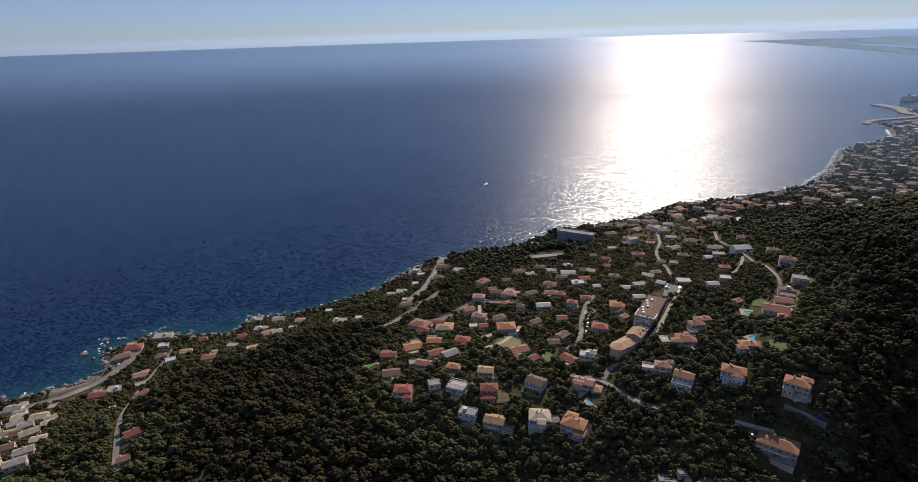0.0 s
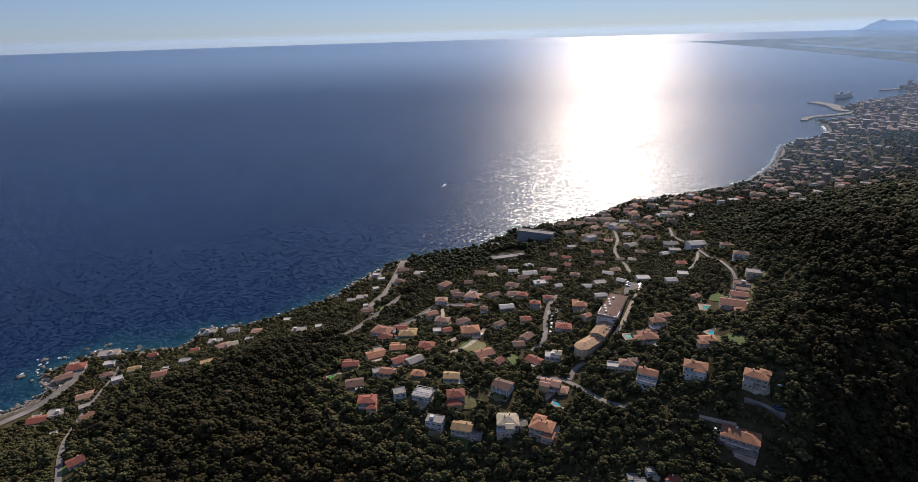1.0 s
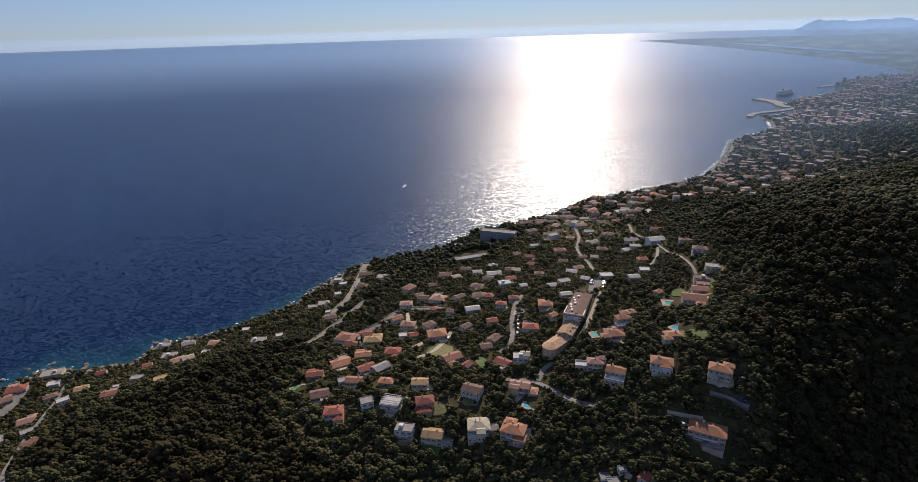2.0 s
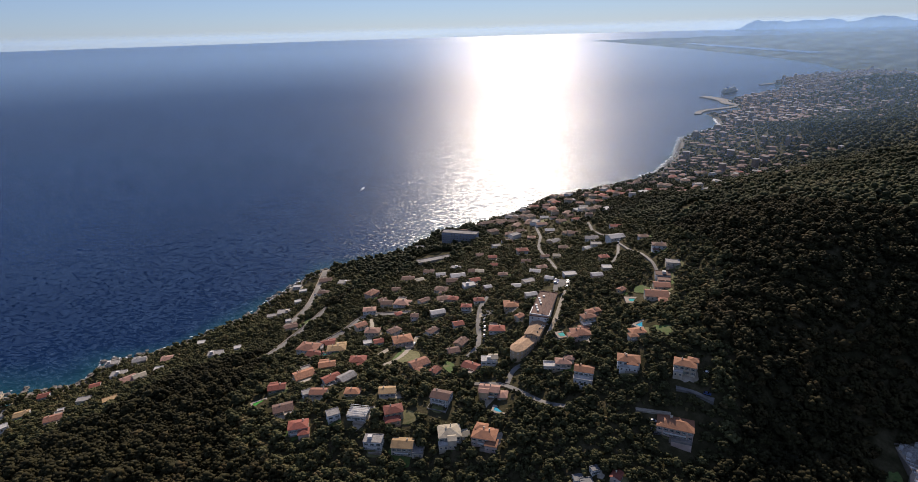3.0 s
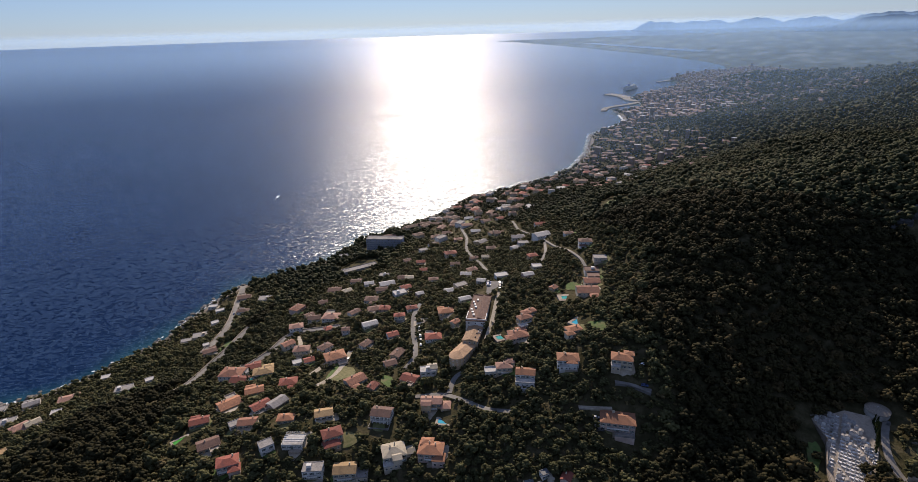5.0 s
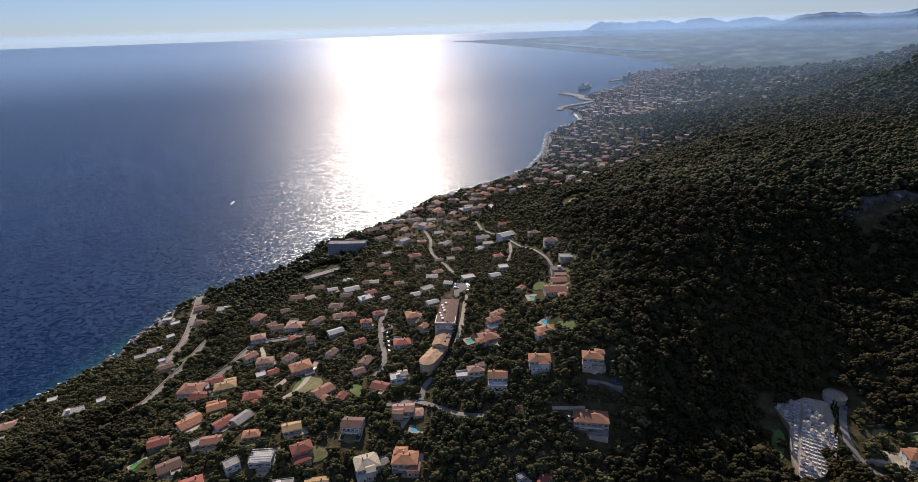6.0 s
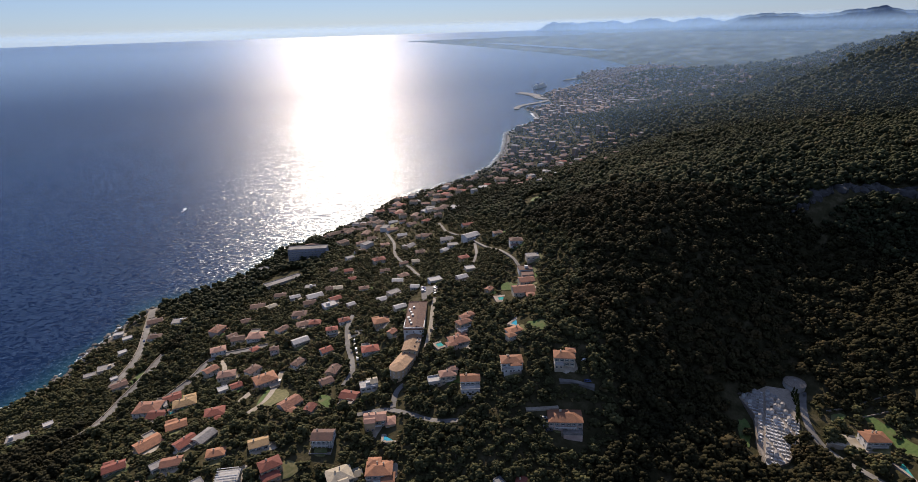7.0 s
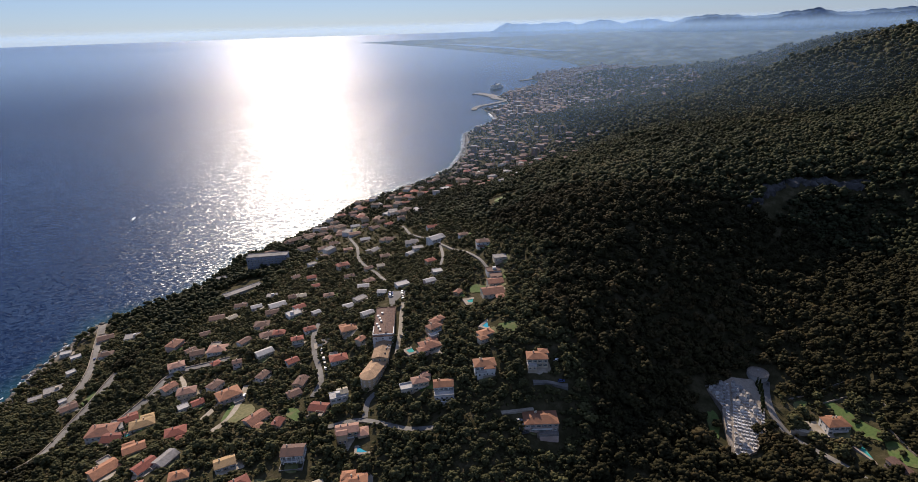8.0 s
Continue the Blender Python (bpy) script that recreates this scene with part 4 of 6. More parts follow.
def house(x, y, L, turn, storeys, style, fine):
    """A village house: walls with a plinth down into the slope, roof, windows with panes, door, chimney, and for some a wing, balcony or pergola."""
    r = random.Random(int(x * 31 + y * 17))
    form, colour = style[0], style[1]
    L = L * 0.9
    D = L * r.uniform(0.62, 0.78) if L > 9 else L * 0.85
    D = HOUSE_DEPTHS.get((x, y), D)
    Z = float(height(x, y)) - (0.3 if storeys == 1 else 1.0)
    walls_word, wall = WALLS[r.choice((0, 0, 1, 1, 2, 3)) if form != "f" else r.choice((0, 0, 0, 1))]
    roof_key = "w" if style == "fp" else "b" if style == "fb" else "y" if style == "fy" else colour
    top = storeys * 2.9 + 0.2
    rf = {"h": "hipped", "g": "gabled", "f": "flat", "d": "sloping sheet"}[form]
    word = f"{'two' if storeys > 1 else 'one'}-storey {walls_word} house with a {rf} {ROOF_WORDS[roof_key]} roof"
    h = thing("house", pose(x, y, Z, 0, 0, turn), word, "house", "village houses")
    roof = ROOFS[roof_key]
    if form in "gd":
        part("wall", gable_walls(L, D, -5, top), wall, h)
        part("roof", gable_roof(L, D, top + 0.12), roof, h)
    elif form == "h":
        part("wall", box(-L / 2, L / 2, -D / 2, D / 2, -5, top), wall, h)
        part("roof", hip_roof(L, D, top + 0.12), roof, h)
    else:
        part("wall", box(-L / 2, L / 2, -D / 2, D / 2, -5, top - 0.05), wall, h)
        part("roof", flat_roof(L, D, top), roof, h)
        if style == "fp":
            for i in range(5):
                part("pergola_beam", box(-L / 2 + 0.5, L / 2 - 0.5, -0.12, 0.12, 0, 0.22), FRAME, h, at=Matrix.Translation((0, (i - 2) * D / 5, top + 2.4)))
            for sx in (-1, 1):
                for sy in (-1, 1):
                    part("pergola_post", box(-0.12, 0.12, -0.12, 0.12, 0, 2.4), FRAME, h, at=Matrix.Translation((sx * (L / 2 - 0.7), sy * D * 0.4, top + 0.16)))
        elif r.random() < 0.6 and L > 10:
            part("roof_hut", box(-1.4, 1.4, -1.2, 1.2, 0, 1.9), wall, h, at=Matrix.Translation((L * r.uniform(-0.25, 0.25), 0, top + 0.16)))
    for vx, vy, vl, vd, vt, vf, vc in VOLUMES.get((x, y), ()):
        wing = part("wing", gable_walls(vl, vd, -5, vt) if vf == "g" else box(-vl / 2, vl / 2, -vd / 2, vd / 2, -5, vt - 0.05 * (vf == "f")), wall, h, at=Matrix.Translation((vx, vy, 0)))
        if vf == "f":
            part("terrace", flat_roof(vl, vd, vt, 0.95), ROOFS[vc], wing, "roof terrace with a parapet")
        else:
            part("wing_roof", (hip_roof if vf == "h" else gable_roof)(vl, vd, vt + 0.12), ROOFS[vc], wing)
        if vt > 2.5:
            windows_along(wing, max(1, round(vl / 2.8)), vd / 2, 0, vl, 1.5, False)
    if form in "hg" and L > 11.5 and (x, y) not in VOLUMES:
        # a lower wing towards the slope
        wl, wd, wt = L * r.uniform(0.42, 0.55), D * 0.5, top - r.choice((0.5, 0.7, 1.0)) if storeys == 1 else top - 2.7
        side = r.choice((-1, 1))
        at = Matrix.Translation((side * (L / 2 - wl / 2 - 0.4), r.choice((-1, 1)) * (D / 2 + wd / 2 - 0.3), 0))
        wing = part("wing", box(-wl / 2, wl / 2, -wd / 2, wd / 2, -5, wt), wall, h, at=at)
        if r.random() < 0.7:
            part("wing_roof", hip_roof(wl, wd, wt + 0.12), roof, wing)
        else:
            part("terrace", flat_roof(wl, wd, wt, 0.9), PAVING, wing)
    if (x, y) == (50, 319):
        for k in range(5):
            part("pillar", box(-0.22, 0.22, -0.22, 0.22, 0, 5.6), FRAME, h, "white pillar under the eaves", at=Matrix.Translation((-5 + k * 2.5, -D / 2 - 0.6, 0.3)))
    n_long, n_short = max(2, round(L / 3.4)), max(1, round(D / 3.8))
    for s in range(storeys):
        z = s * 2.9 + 1.55
        windows_along(h, n_long, D / 2, 0, L, z, fine)
        windows_along(h, n_short, L / 2, 90, D, z, fine)
        if fine:
            windows_along(h, n_long, D / 2, 180, L, z, False)
            windows_along(h, n_short, L / 2, 270, D, z, False)
    part("door", DOOR_ME, None, h, at=Matrix.Translation((L * 0.5 / n_long * r.choice((0, 0)) + 0.02, -D / 2, 0.05)) if n_long % 2 == 0 else pose(L / 2, 0, 0.05, 0, 0, 90) if n_short % 2 == 0 else pose(L / 2 - 0.9, -D / 2, 0.05))
    if form in "hg":
        for _ in range(1 if L < 13 else 2):
            part("chimney", CHIMNEY_ME, None, h, "rendered chimney with a cap", at=Matrix.Translation((L * r.uniform(-0.3, 0.3), D * r.uniform(0.08, 0.25), top + D * 0.14)))
    if storeys > 1 and r.random() < 0.75:
        w = L * r.uniform(0.4, 0.8)
        b = part("balcony", box(-w / 2, w / 2, -1.6, 0, -0.18, 0), CONCRETE, h, at=Matrix.Translation((0, -D / 2 - 0.003, 2.9)))
        part("railing", joined(box(-w / 2, w / 2, -1.6, -1.5, 0, 0.95), box(-w / 2, -w / 2 + 0.1, -1.5, -0.01, 0, 0.95), box(w / 2 - 0.1, w / 2, -1.5, -0.01, 0, 0.95)), FRAME, b)
    if r.random() < 0.35 and L > 8:
        # a paved terrace on a retaining wall
        w, d = L * r.uniform(0.4, 0.7), r.uniform(2, 3.2)
        part("terrace", joined(box(-w / 2, w / 2, -D / 2 - d, -D / 2 - 0.01, -6, 0.0), box(-w / 2, w / 2, -D / 2 - d, -D / 2 - d + 0.25, 0.0, 0.8)), PAVING, h, "paved terrace on a retaining wall", at=Matrix.Translation((L * 0.15 * r.choice((-1, 1)), 0, 0)))
    COUNT["n"] += 1
    return h


for quarter, rows in QUARTERS.items():
    for row in rows:
        house(*row, fine=quarter in ("green", "front", "hillside"))
house(334, 142, 15.5, -35, 2, "ho", True)


# ---------------------------------------------------------------- roads, lawns, pools
def smooth_line(points, step=3.0):
    p = np.array(points, float)
    k = np.concatenate([[0], np.cumsum(np.hypot(*np.diff(p, axis=0).T))])
    s = np.linspace(0, k[-1], max(int(k[-1] / step), 2) + 1)
    q = np.column_stack([np.interp(s, k, p[:, 0]), np.interp(s, k, p[:, 1])])
    for _ in range(6):
        q[1:-1] = (q[:-2] + 2 * q[1:-1] + q[2:]) / 4
    return q


def strip(q, off0, off1, lift, skirt=2.5, level=None):
    """A band along a line, between two offsets to its right, with sides that reach into the ground."""
    d = np.gradient(q, axis=0)
    d /= np.linalg.norm(d, axis=1)[:, None]
    nrm = np.column_stack([d[:, 1], -d[:, 0]])
    a, b = q + nrm * off0, q + nrm * off1
    z = height(q[:, 0], q[:, 1]) if level is None else level
    zz = np.convolve(np.pad(z, 2, "edge"), np.ones(5) / 5, "valid") + lift
    n = len(q)
    v = np.vstack([np.column_stack([a, zz - skirt]), np.column_stack([a, zz]), np.column_stack([b, zz]), np.column_stack([b, zz - skirt])])
    f = []
    for i in range(n - 1):
        for r_ in range(3):
            f.append((r_ * n + i, r_ * n + i + 1, (r_ + 1) * n + i + 1, (r_ + 1) * n + i))
    return v.tolist(), f


for width, kind, line in ROADS:
    q = smooth_line(line)
    single("road" if kind == "road" else "driveway", strip(q, -width / 2, width / 2, 0.55), ASPHALT if kind == "road" else PALE_TRACK, Matrix(),
           "worn grey asphalt road winding along the slope" if kind == "road" else "pale gravel driveway between gardens", kind, kind="structure")
    if width >= 5 and kind == "road":
        single("wall_roadside", strip(q, width / 2 + 0.05, width / 2 + 0.5, 1.25, 4.5), PAVING, Matrix(), "low pale parapet wall along the road", "wall", kind="structure")
        single("wall_roadside", strip(q, -width / 2 - 0.55, -width / 2 - 0.05, 0.9, 4), STONE_WALL, Matrix(), "low stone wall along the road", "wall", kind="structure")


def patch(cx, cy, rx, ry, turn, lift, wobble, seed, rings_n=5, n=28, level=False):
    """An uneven round sheet that follows the ground."""
    r = random.Random(seed)
    ph = [r.uniform(0, 6.3) for _ in range(3)]
    v = [(cx, cy)]
    for k in range(1, rings_n + 1):
        for i in range(n):
            a = 2 * math.pi * i / n
            g = 1 + wobble * (math.sin(2 * a + ph[0]) * 0.5 + math.sin(3 * a + ph[1]) * 0.4 + math.sin(5 * a + ph[2]) * 0.3)
            u, w = rx * g * k / rings_n * math.cos(a), ry * g * k / rings_n * math.sin(a)
            c, s = math.cos(radians(turn)), math.sin(radians(turn))
            v.append((cx + u * c - w * s, cy + u * s + w * c))
    p = np.array(v)
    ground_z = height(p[:, 0], p[:, 1])
    z = ground_z + lift
    if level:
        z[:] = z[0]
    f = [(0, 1 + i, 1 + (i + 1) % n) for i in range(n)]
    for k in range(rings_n - 1):
        for i in range(n):
            a, b = 1 + k * n + i, 1 + k * n + (i + 1) % n
            f.append((a, a + n, b + n, b))
    m = len(v)
    rim = [m - n + i for i in range(n)]
    verts = np.column_stack([p, z]).tolist() + [(p[i, 0], p[i, 1], min(z[i] - 2.5, ground_z[i] - 1.0)) for i in rim]
    f += [(rim[i], m + i, m + (i + 1) % n, rim[(i + 1) % n]) for i in range(n)]
    return verts, f


for i, (cx, cy, rx, ry, turn, mat, word) in enumerate([
    (38, 389, 13, 8, 40, MEADOW, "dry grass terrace"), (33, 396, 9, 3.5, 50, LAWN, "green lawn strip"), (65, 358, 4, 10, 10, LAWN, "long green lawn"), (23, 310, 9, 6, 0, MEADOW, "rough green garden"), (-45, 530, 4, 13, -32, LAWN, "green verge above the road"),
    (229, 371, 6, 7, 0, LAWN, "bright green lawn by the pool"), (420, 562, 9, 22, -40, LAWN, "bright green meadow in the wood"), (429, 556, 1.8, 21, -38, PALE_TRACK, "pale track beside the meadow"), (284, 193, 3.5, 13, -52, LAWN, "green slope beside the graves"),
    (205, 305, 5, 8, 20, LAWN, "grassy clearing"), (347, 144, 3.6, 10, -28, LAWN, "grassy terrace slope"), (340, 165, 5, 3, 0, LAWN, "grass above the villa"), (340, 127, 4.2, 12, -24, LAWN, "terraced grass slope"), (329, 106, 4.2, 13, -35, LAWN, "terraced grass slope"), (378, 478, 10, 6, 0, PALE_TRACK, "bare pale earth"),
    (150, 420, 6, 6, 0, PALE_TRACK, "pale yard"), (112, 425, 7, 6, 0, PALE_TRACK, "tan earth yard"), (98, 668, 14, 8, 0, MEADOW, "grass by the car deck"), (-75, 690, 5, 3, 0, MEADOW, "grass on the point"),
    (300, 760, 20, 12, 20, MEADOW, "garden ground"), (-10, 745, 6, 24, 20, LAWN, "grass along the shore"), (40, 752, 22, 5, 10, LAWN, "grass along the shore")]):
    single("lawn" if mat is LAWN else "meadow" if mat is MEADOW else "yard", patch(cx, cy, rx, ry, turn, 0.9 if cy in (562, 556) else 0.45, 0.25, i), mat, Matrix(), word + " on the slope", "ground", kind="structure")


# garden ground round the houses: gravel yards, paving, dry grass
_g = random.Random(77)
for k, (hx, hy, size) in enumerate(HOUSE_SPOTS):
    mat, name, word = _g.choice(((PALE_TRACK, "yard", "pale gravel yard"), (MEADOW, "garden", "dry grass garden"), (MEADOW, "garden", "dry grass garden"), (LAWN, "garden", "green garden ground")))
    a = _g.uniform(0, 360)
    single(name, patch(hx + _g.uniform(-3, 3), hy - _g.uniform(1, 5), min(size, 14) * _g.uniform(0.45, 0.7), min(size, 14) * _g.uniform(0.3, 0.5), a, 0.3 + 0.01 * (k % 5), 0.35, 100 + k, 4, 20), mat, Matrix(), word + " beside a house", "ground", kind="structure")


def pool(x, y, a, b, turn, water, word, deck=2.0):
    z = float(height(x, y)) + 0.1
    t = thing("swimming_pool", pose(x, y, z, 0, 0, turn), word, "swimming pool", "swimming pools")
    w, d = a / 2 + deck, b / 2 + deck
    part("pool_deck", joined(box(-w, w, -d, -b / 2, -6, 0), box(-w, w, b / 2, d, -6, 0), box(-w, -a / 2, -b / 2, b / 2, -6, 0), box(a / 2, w, -b / 2, b / 2, -6, 0)), PAVING, t, "pale paved pool surround")
    part("pool_water", box(-a / 2, a / 2, -b / 2, b / 2, -4, -0.18), water, t)
    part("pool_step", joined(box(-a / 2 + 0.2, -a / 2 + 1.4, -b / 2, -b / 2 + 0.35, -1, -0.05), box(-a / 2 + 0.2, -a / 2 + 1.4, -b / 2 + 0.35, -b / 2 + 0.7, -1, -0.12)), PAVING, t)
    return t


pool(-71, 364, 9, 5.5, 20, POOL_GREEN, "small pool of bright green water with a pale deck", 1.3)
pool(198, 320, 9, 5, 20, POOL, "bright blue swimming pool beside a house")
pool(216, 360, 9, 5, -20, POOL_TEAL, "teal swimming pool on a walled terrace", 3.0)
pool(150, 345, 9, 5, 0, POOL_TEAL, "teal pool on a pale terrace above the road", 2.0)
pool(-27, 429, 6, 4, 20, POOL_TEAL, "small teal garden pool", 1.0)
pool(-307, 507, 8, 5, 20, POOL_TEAL, "turquoise pool by the shore houses", 2.0)
pool(84, 297, 8, 4.5, -30, POOL, "blue pool in the shade of a house", 1.5)
pool(323.5, 119, 13, 4.5, -110, POOL_TEAL, "long teal pool below the villa", 1.6)
pool(158, 366, 7, 4, 20, POOL, "blue pool with a pale deck by the long hotel", 1.5)


# ---------------------------------------------------------------- the long hotel, the shore blocks, the car park
def block(name, x, y, L, D, turn, storeys, base, wall, roof_data, roof_mat, word, category, n_long, n_short, balconies=False, z=None, roof_name="roof", parent=None, at=None):
    if parent is None:
        b = thing(name, pose(x, y, z, 0, 0, turn), word, category)
    else:
        b = parent
    at = at or Matrix()
    top = storeys * 2.9 + 0.3
    body = part("wall", box(-L / 2, L / 2, -D / 2, D / 2, -base, top), wall, b, at=at)
    part(roof_name, roof_data, roof_mat, body)
    for s in range(storeys):
        windows_along(body, n_long, D / 2, 0, L, s * 2.9 + 1.6, False)
        windows_along(body, n_short, L / 2, 270, D, s * 2.9 + 1.6, False)
        if s and balconies:
            part("balcony", joined(box(-L / 2 + 0.3, L / 2 - 0.3, -D / 2 - 1.3, -D / 2 - 0.005, s * 2.9 - 0.15, s * 2.9), box(-L / 2 + 0.3, L / 2 - 0.3, -D / 2 - 1.3, -D / 2 - 1.2, s * 2.9, s * 2.9 + 0.9)), CONCRETE, body)
    return b, body


hz = float(height(118, 345)) + 1.0
hotel = thing("hotel", pose(119.5, 348, hz, 0, 0, 35), "long ochre hotel of angled wings with tan and brown roofs", "hotel")
_, front = block("hotel", 0, 0, 17, 11, 0, 2, 6, WALLS[2][1], hip_roof(17, 11, 6.3, 0.4, 0.26, ridge=4.5), ROOFS["n"], "", "", 5, 3, parent=hotel)
rounded = [(math.cos(a) * 5.4, math.sin(a) * 5.4) for a in np.linspace(math.pi * 0.5, math.pi * 1.5, 9)]
part("apse", ([(x - 8.4, y, -6) for x, y in rounded] + [(x - 8.4, y, 6.2) for x, y in rounded], [(i, i + 1, i + 10, i + 9) for i in range(8)] + [tuple(range(9, 18))]), WALLS[2][1], hotel, "rounded end wall")
part("apse_roof", ([((x * 1.07) - 8.4, y * 1.07, 6.3) for x, y in rounded] + [(-6, 0, 7.7)], [(i, i + 1, 9) for i in range(8)]), ROOFS["n"], hotel, "fan of tan tiles over the rounded end")
for a in range(5):
    ang = radians(110 + a * 35)
    for s in range(2):
        part("window", WIN[0], None, hotel, at=Matrix.Translation((-8.4 + 5.36 * math.cos(ang), 5.36 * math.sin(ang), s * 2.9 + 1.6)) @ Matrix.Rotation(ang + math.pi / 2, 4, "Z"))
inv = Matrix.Rotation(radians(-35), 4, "Z")


def in_hotel(x, y, turn, dz):
    p = inv @ Vector((x - 118, y - 345, 0))
    return Matrix.Translation((p.x, p.y, dz)) @ Matrix.Rotation(radians(turn - 35), 4, "Z")


_, mid = block("hotel", 0, 0, 21, 11, 0, 2, 7, WALLS[2][1], gable_roof(21, 11, 6.2, 0.4, 0.24), ROOFS["n"], "", "", 6, 3, parent=hotel, at=in_hotel(132, 358, 52, 2.6))
for k in range(3):
    part("roof_window", joined(box(-0.7, 0.7, -0.5, 0.5, 0, 0.25)), GLASS, mid, "dark roof window", at=pose(-6 + k * 5.5, -3.2, 7.0, 14))
part("roof_frame", joined(box(-2, 2, -1.1, -0.9, 0, 0.5), box(-2, 2, 0.9, 1.1, 0, 0.5), box(-2, -1.8, -0.9, 0.9, 0, 0.5), box(1.8, 2, -0.9, 0.9, 0, 0.5)), FRAME, mid, "white frame on the roof", at=pose(3, -4.6, 6.7, 14))
_, long_wing = block("hotel", 0, 0, 44, 15, 0, 2, 8, WALLS[0][1], flat_roof(44, 15, 6.2, 0.7), ROOFS["b"], "", "", 10, 3, parent=hotel, at=in_hotel(150, 385, 57, 7.0))
part("roof_slope", ([(-19.2, -7, 6.5), (19.2, -7, 6.5), (19.2, -1.2, 8.2), (-19.2, -1.2, 8.2), (-19.2, -1.2, 6.4), (19.2, -1.2, 6.4)], [(0, 1, 2, 3), (3, 2, 5, 4), (0, 3, 4), (1, 5, 2)]), ROOFS["b"], long_wing, "long brown tiled roof slope")
for k in range(7):
    part("roof_vent", joined(box(-0.8, 0.8, -0.7, 0.7, 0, 1.0), box(-0.95, 0.95, -0.85, 0.85, 1.0, 1.12)), FRAME, long_wing, "white roof vent box", at=pose(-13 + k * 4.2, 2.6 + (k % 3) * 1.4, 6.36))
part("parapet", joined(box(-20.2, -19.8, -7.6, 7.6, 6.4, 7.3), box(-20.2, -8, 7.2, 7.7, 6.4, 7.3), box(-20.2, -10, -7.7, -7.2, 6.4, 7.3)), FRAME, long_wing, "white parapet round the roof terrace")

# blue-grey of the block's shaded side is painted into its render
block("apartment_block", 164, 717, 50, 13, -29, 6, 8, surface("shade_blue_render", (0.22, 0.24, 0.3), (0.32, 0.34, 0.4), 0.5, 0.9), flat_roof(50, 13, 17.7, 0.9), ROOFS["g"], "long six-storey apartment block with balconies by the shore, walls coloured as if shaded", "apartment block", 12, 3, True, z=float(height(164, 717)) + 1.5)
block("apartment_block", 116, 742, 26, 12, -20, 2, 6, WALLS[2][1], flat_roof(26, 12, 6.1, 0.8), ROOFS["g"], "two-storey ochre terrace block with a flat roof by the shore", "apartment block", 7, 3, True, z=float(height(116, 742)))
block("parking_deck", 113, 654, 44, 11, 8, 1, 7, CONCRETE, flat_roof(44, 11, 3.2, 0.8), ROOFS["g"], "long pale concrete parking deck with parapets", "parking deck", 8, 2, z=float(height(113, 654)) - 0.5)
block("apartment_block", 242, 806, 44, 11, 4, 3, 6, WALLS[2][1], hip_roof(44, 11, 9.1), ROOFS["b"], "long three-storey ochre block with a brown roof by the shore", "apartment block", 11, 3, True, z=float(height(242, 806)))
block("apartment_block", 196, 786, 30, 10, -6, 2, 6, WALLS[3][1], hip_roof(30, 10, 6.2), ROOFS["b"], "two-storey pink block with a brown roof by the shore", "apartment block", 8, 2, z=float(height(196, 786)))


def level_sheet(points, z, depth=8.0):
    n = len(points)
    v = [(x, y, z) for x, y in points] + [(x, y, z - depth) for x, y in points]
    return v, [tuple(range(n))] + [(i, i + n, (i + 1) % n + n, (i + 1) % n) for i in range(n)]


park_z = float(height(180, 418)) + 0.6
single("car_park", level_sheet([(168, 409), (180, 432), (192, 425), (179, 400)], park_z), ASPHALT, Matrix(), "small asphalt car park beside the long hotel", "car park", kind="structure")


def car(x, y, z, turn, paint):
    word, mat = CAR_PAINTS[paint % 4]
    c = thing("car", pose(x, y, z, 0, 0, turn), f"{word} parked hatchback car on the asphalt", "car", "parked cars")
    v = [(-2.1, -0.85, 0.3), (2.1, -0.85, 0.3), (2.1, 0.85, 0.3), (-2.1, 0.85, 0.3), (-2.15, -0.87, 0.75), (2.15, -0.87, 0.68), (2.15, 0.87, 0.68), (-2.15, 0.87, 0.75), (-1.95, -0.8, 0.98), (1.0, -0.8, 0.95), (1.0, 0.8, 0.95), (-1.95, 0.8, 0.98)]
    part("body", (v, [(3, 2, 1, 0), (0, 1, 5, 4), (1, 2, 6, 5), (2, 3, 7, 6), (3, 0, 4, 7), (4, 5, 9, 8), (6, 7, 11, 10), (5, 6, 10, 9), (7, 4, 8, 11), (8, 9, 10, 11)]), mat, c)
    g = [(-1.9, -0.78, 0.985), (0.95, -0.78, 0.96), (0.95, 0.78, 0.96), (-1.9, 0.78, 0.985), (-1.5, -0.66, 1.4), (0.25, -0.66, 1.42), (0.25, 0.66, 1.42), (-1.5, 0.66, 1.4)]
    part("windows", (g, [(0, 1, 5, 4), (1, 2, 6, 5), (2, 3, 7, 6), (3, 0, 4, 7)]), GLASS, c, "dark car windows")
    part("roof", box(-1.52, 0.28, -0.68, 0.68, 1.4, 1.46), mat, c)
    for sx in (-1.3, 1.3):
        for sy in (-0.78, 0.78):
            part("wheel", WHEEL_ME, None, c, at=Matrix.Translation((sx, sy, 0.31)))
    return c


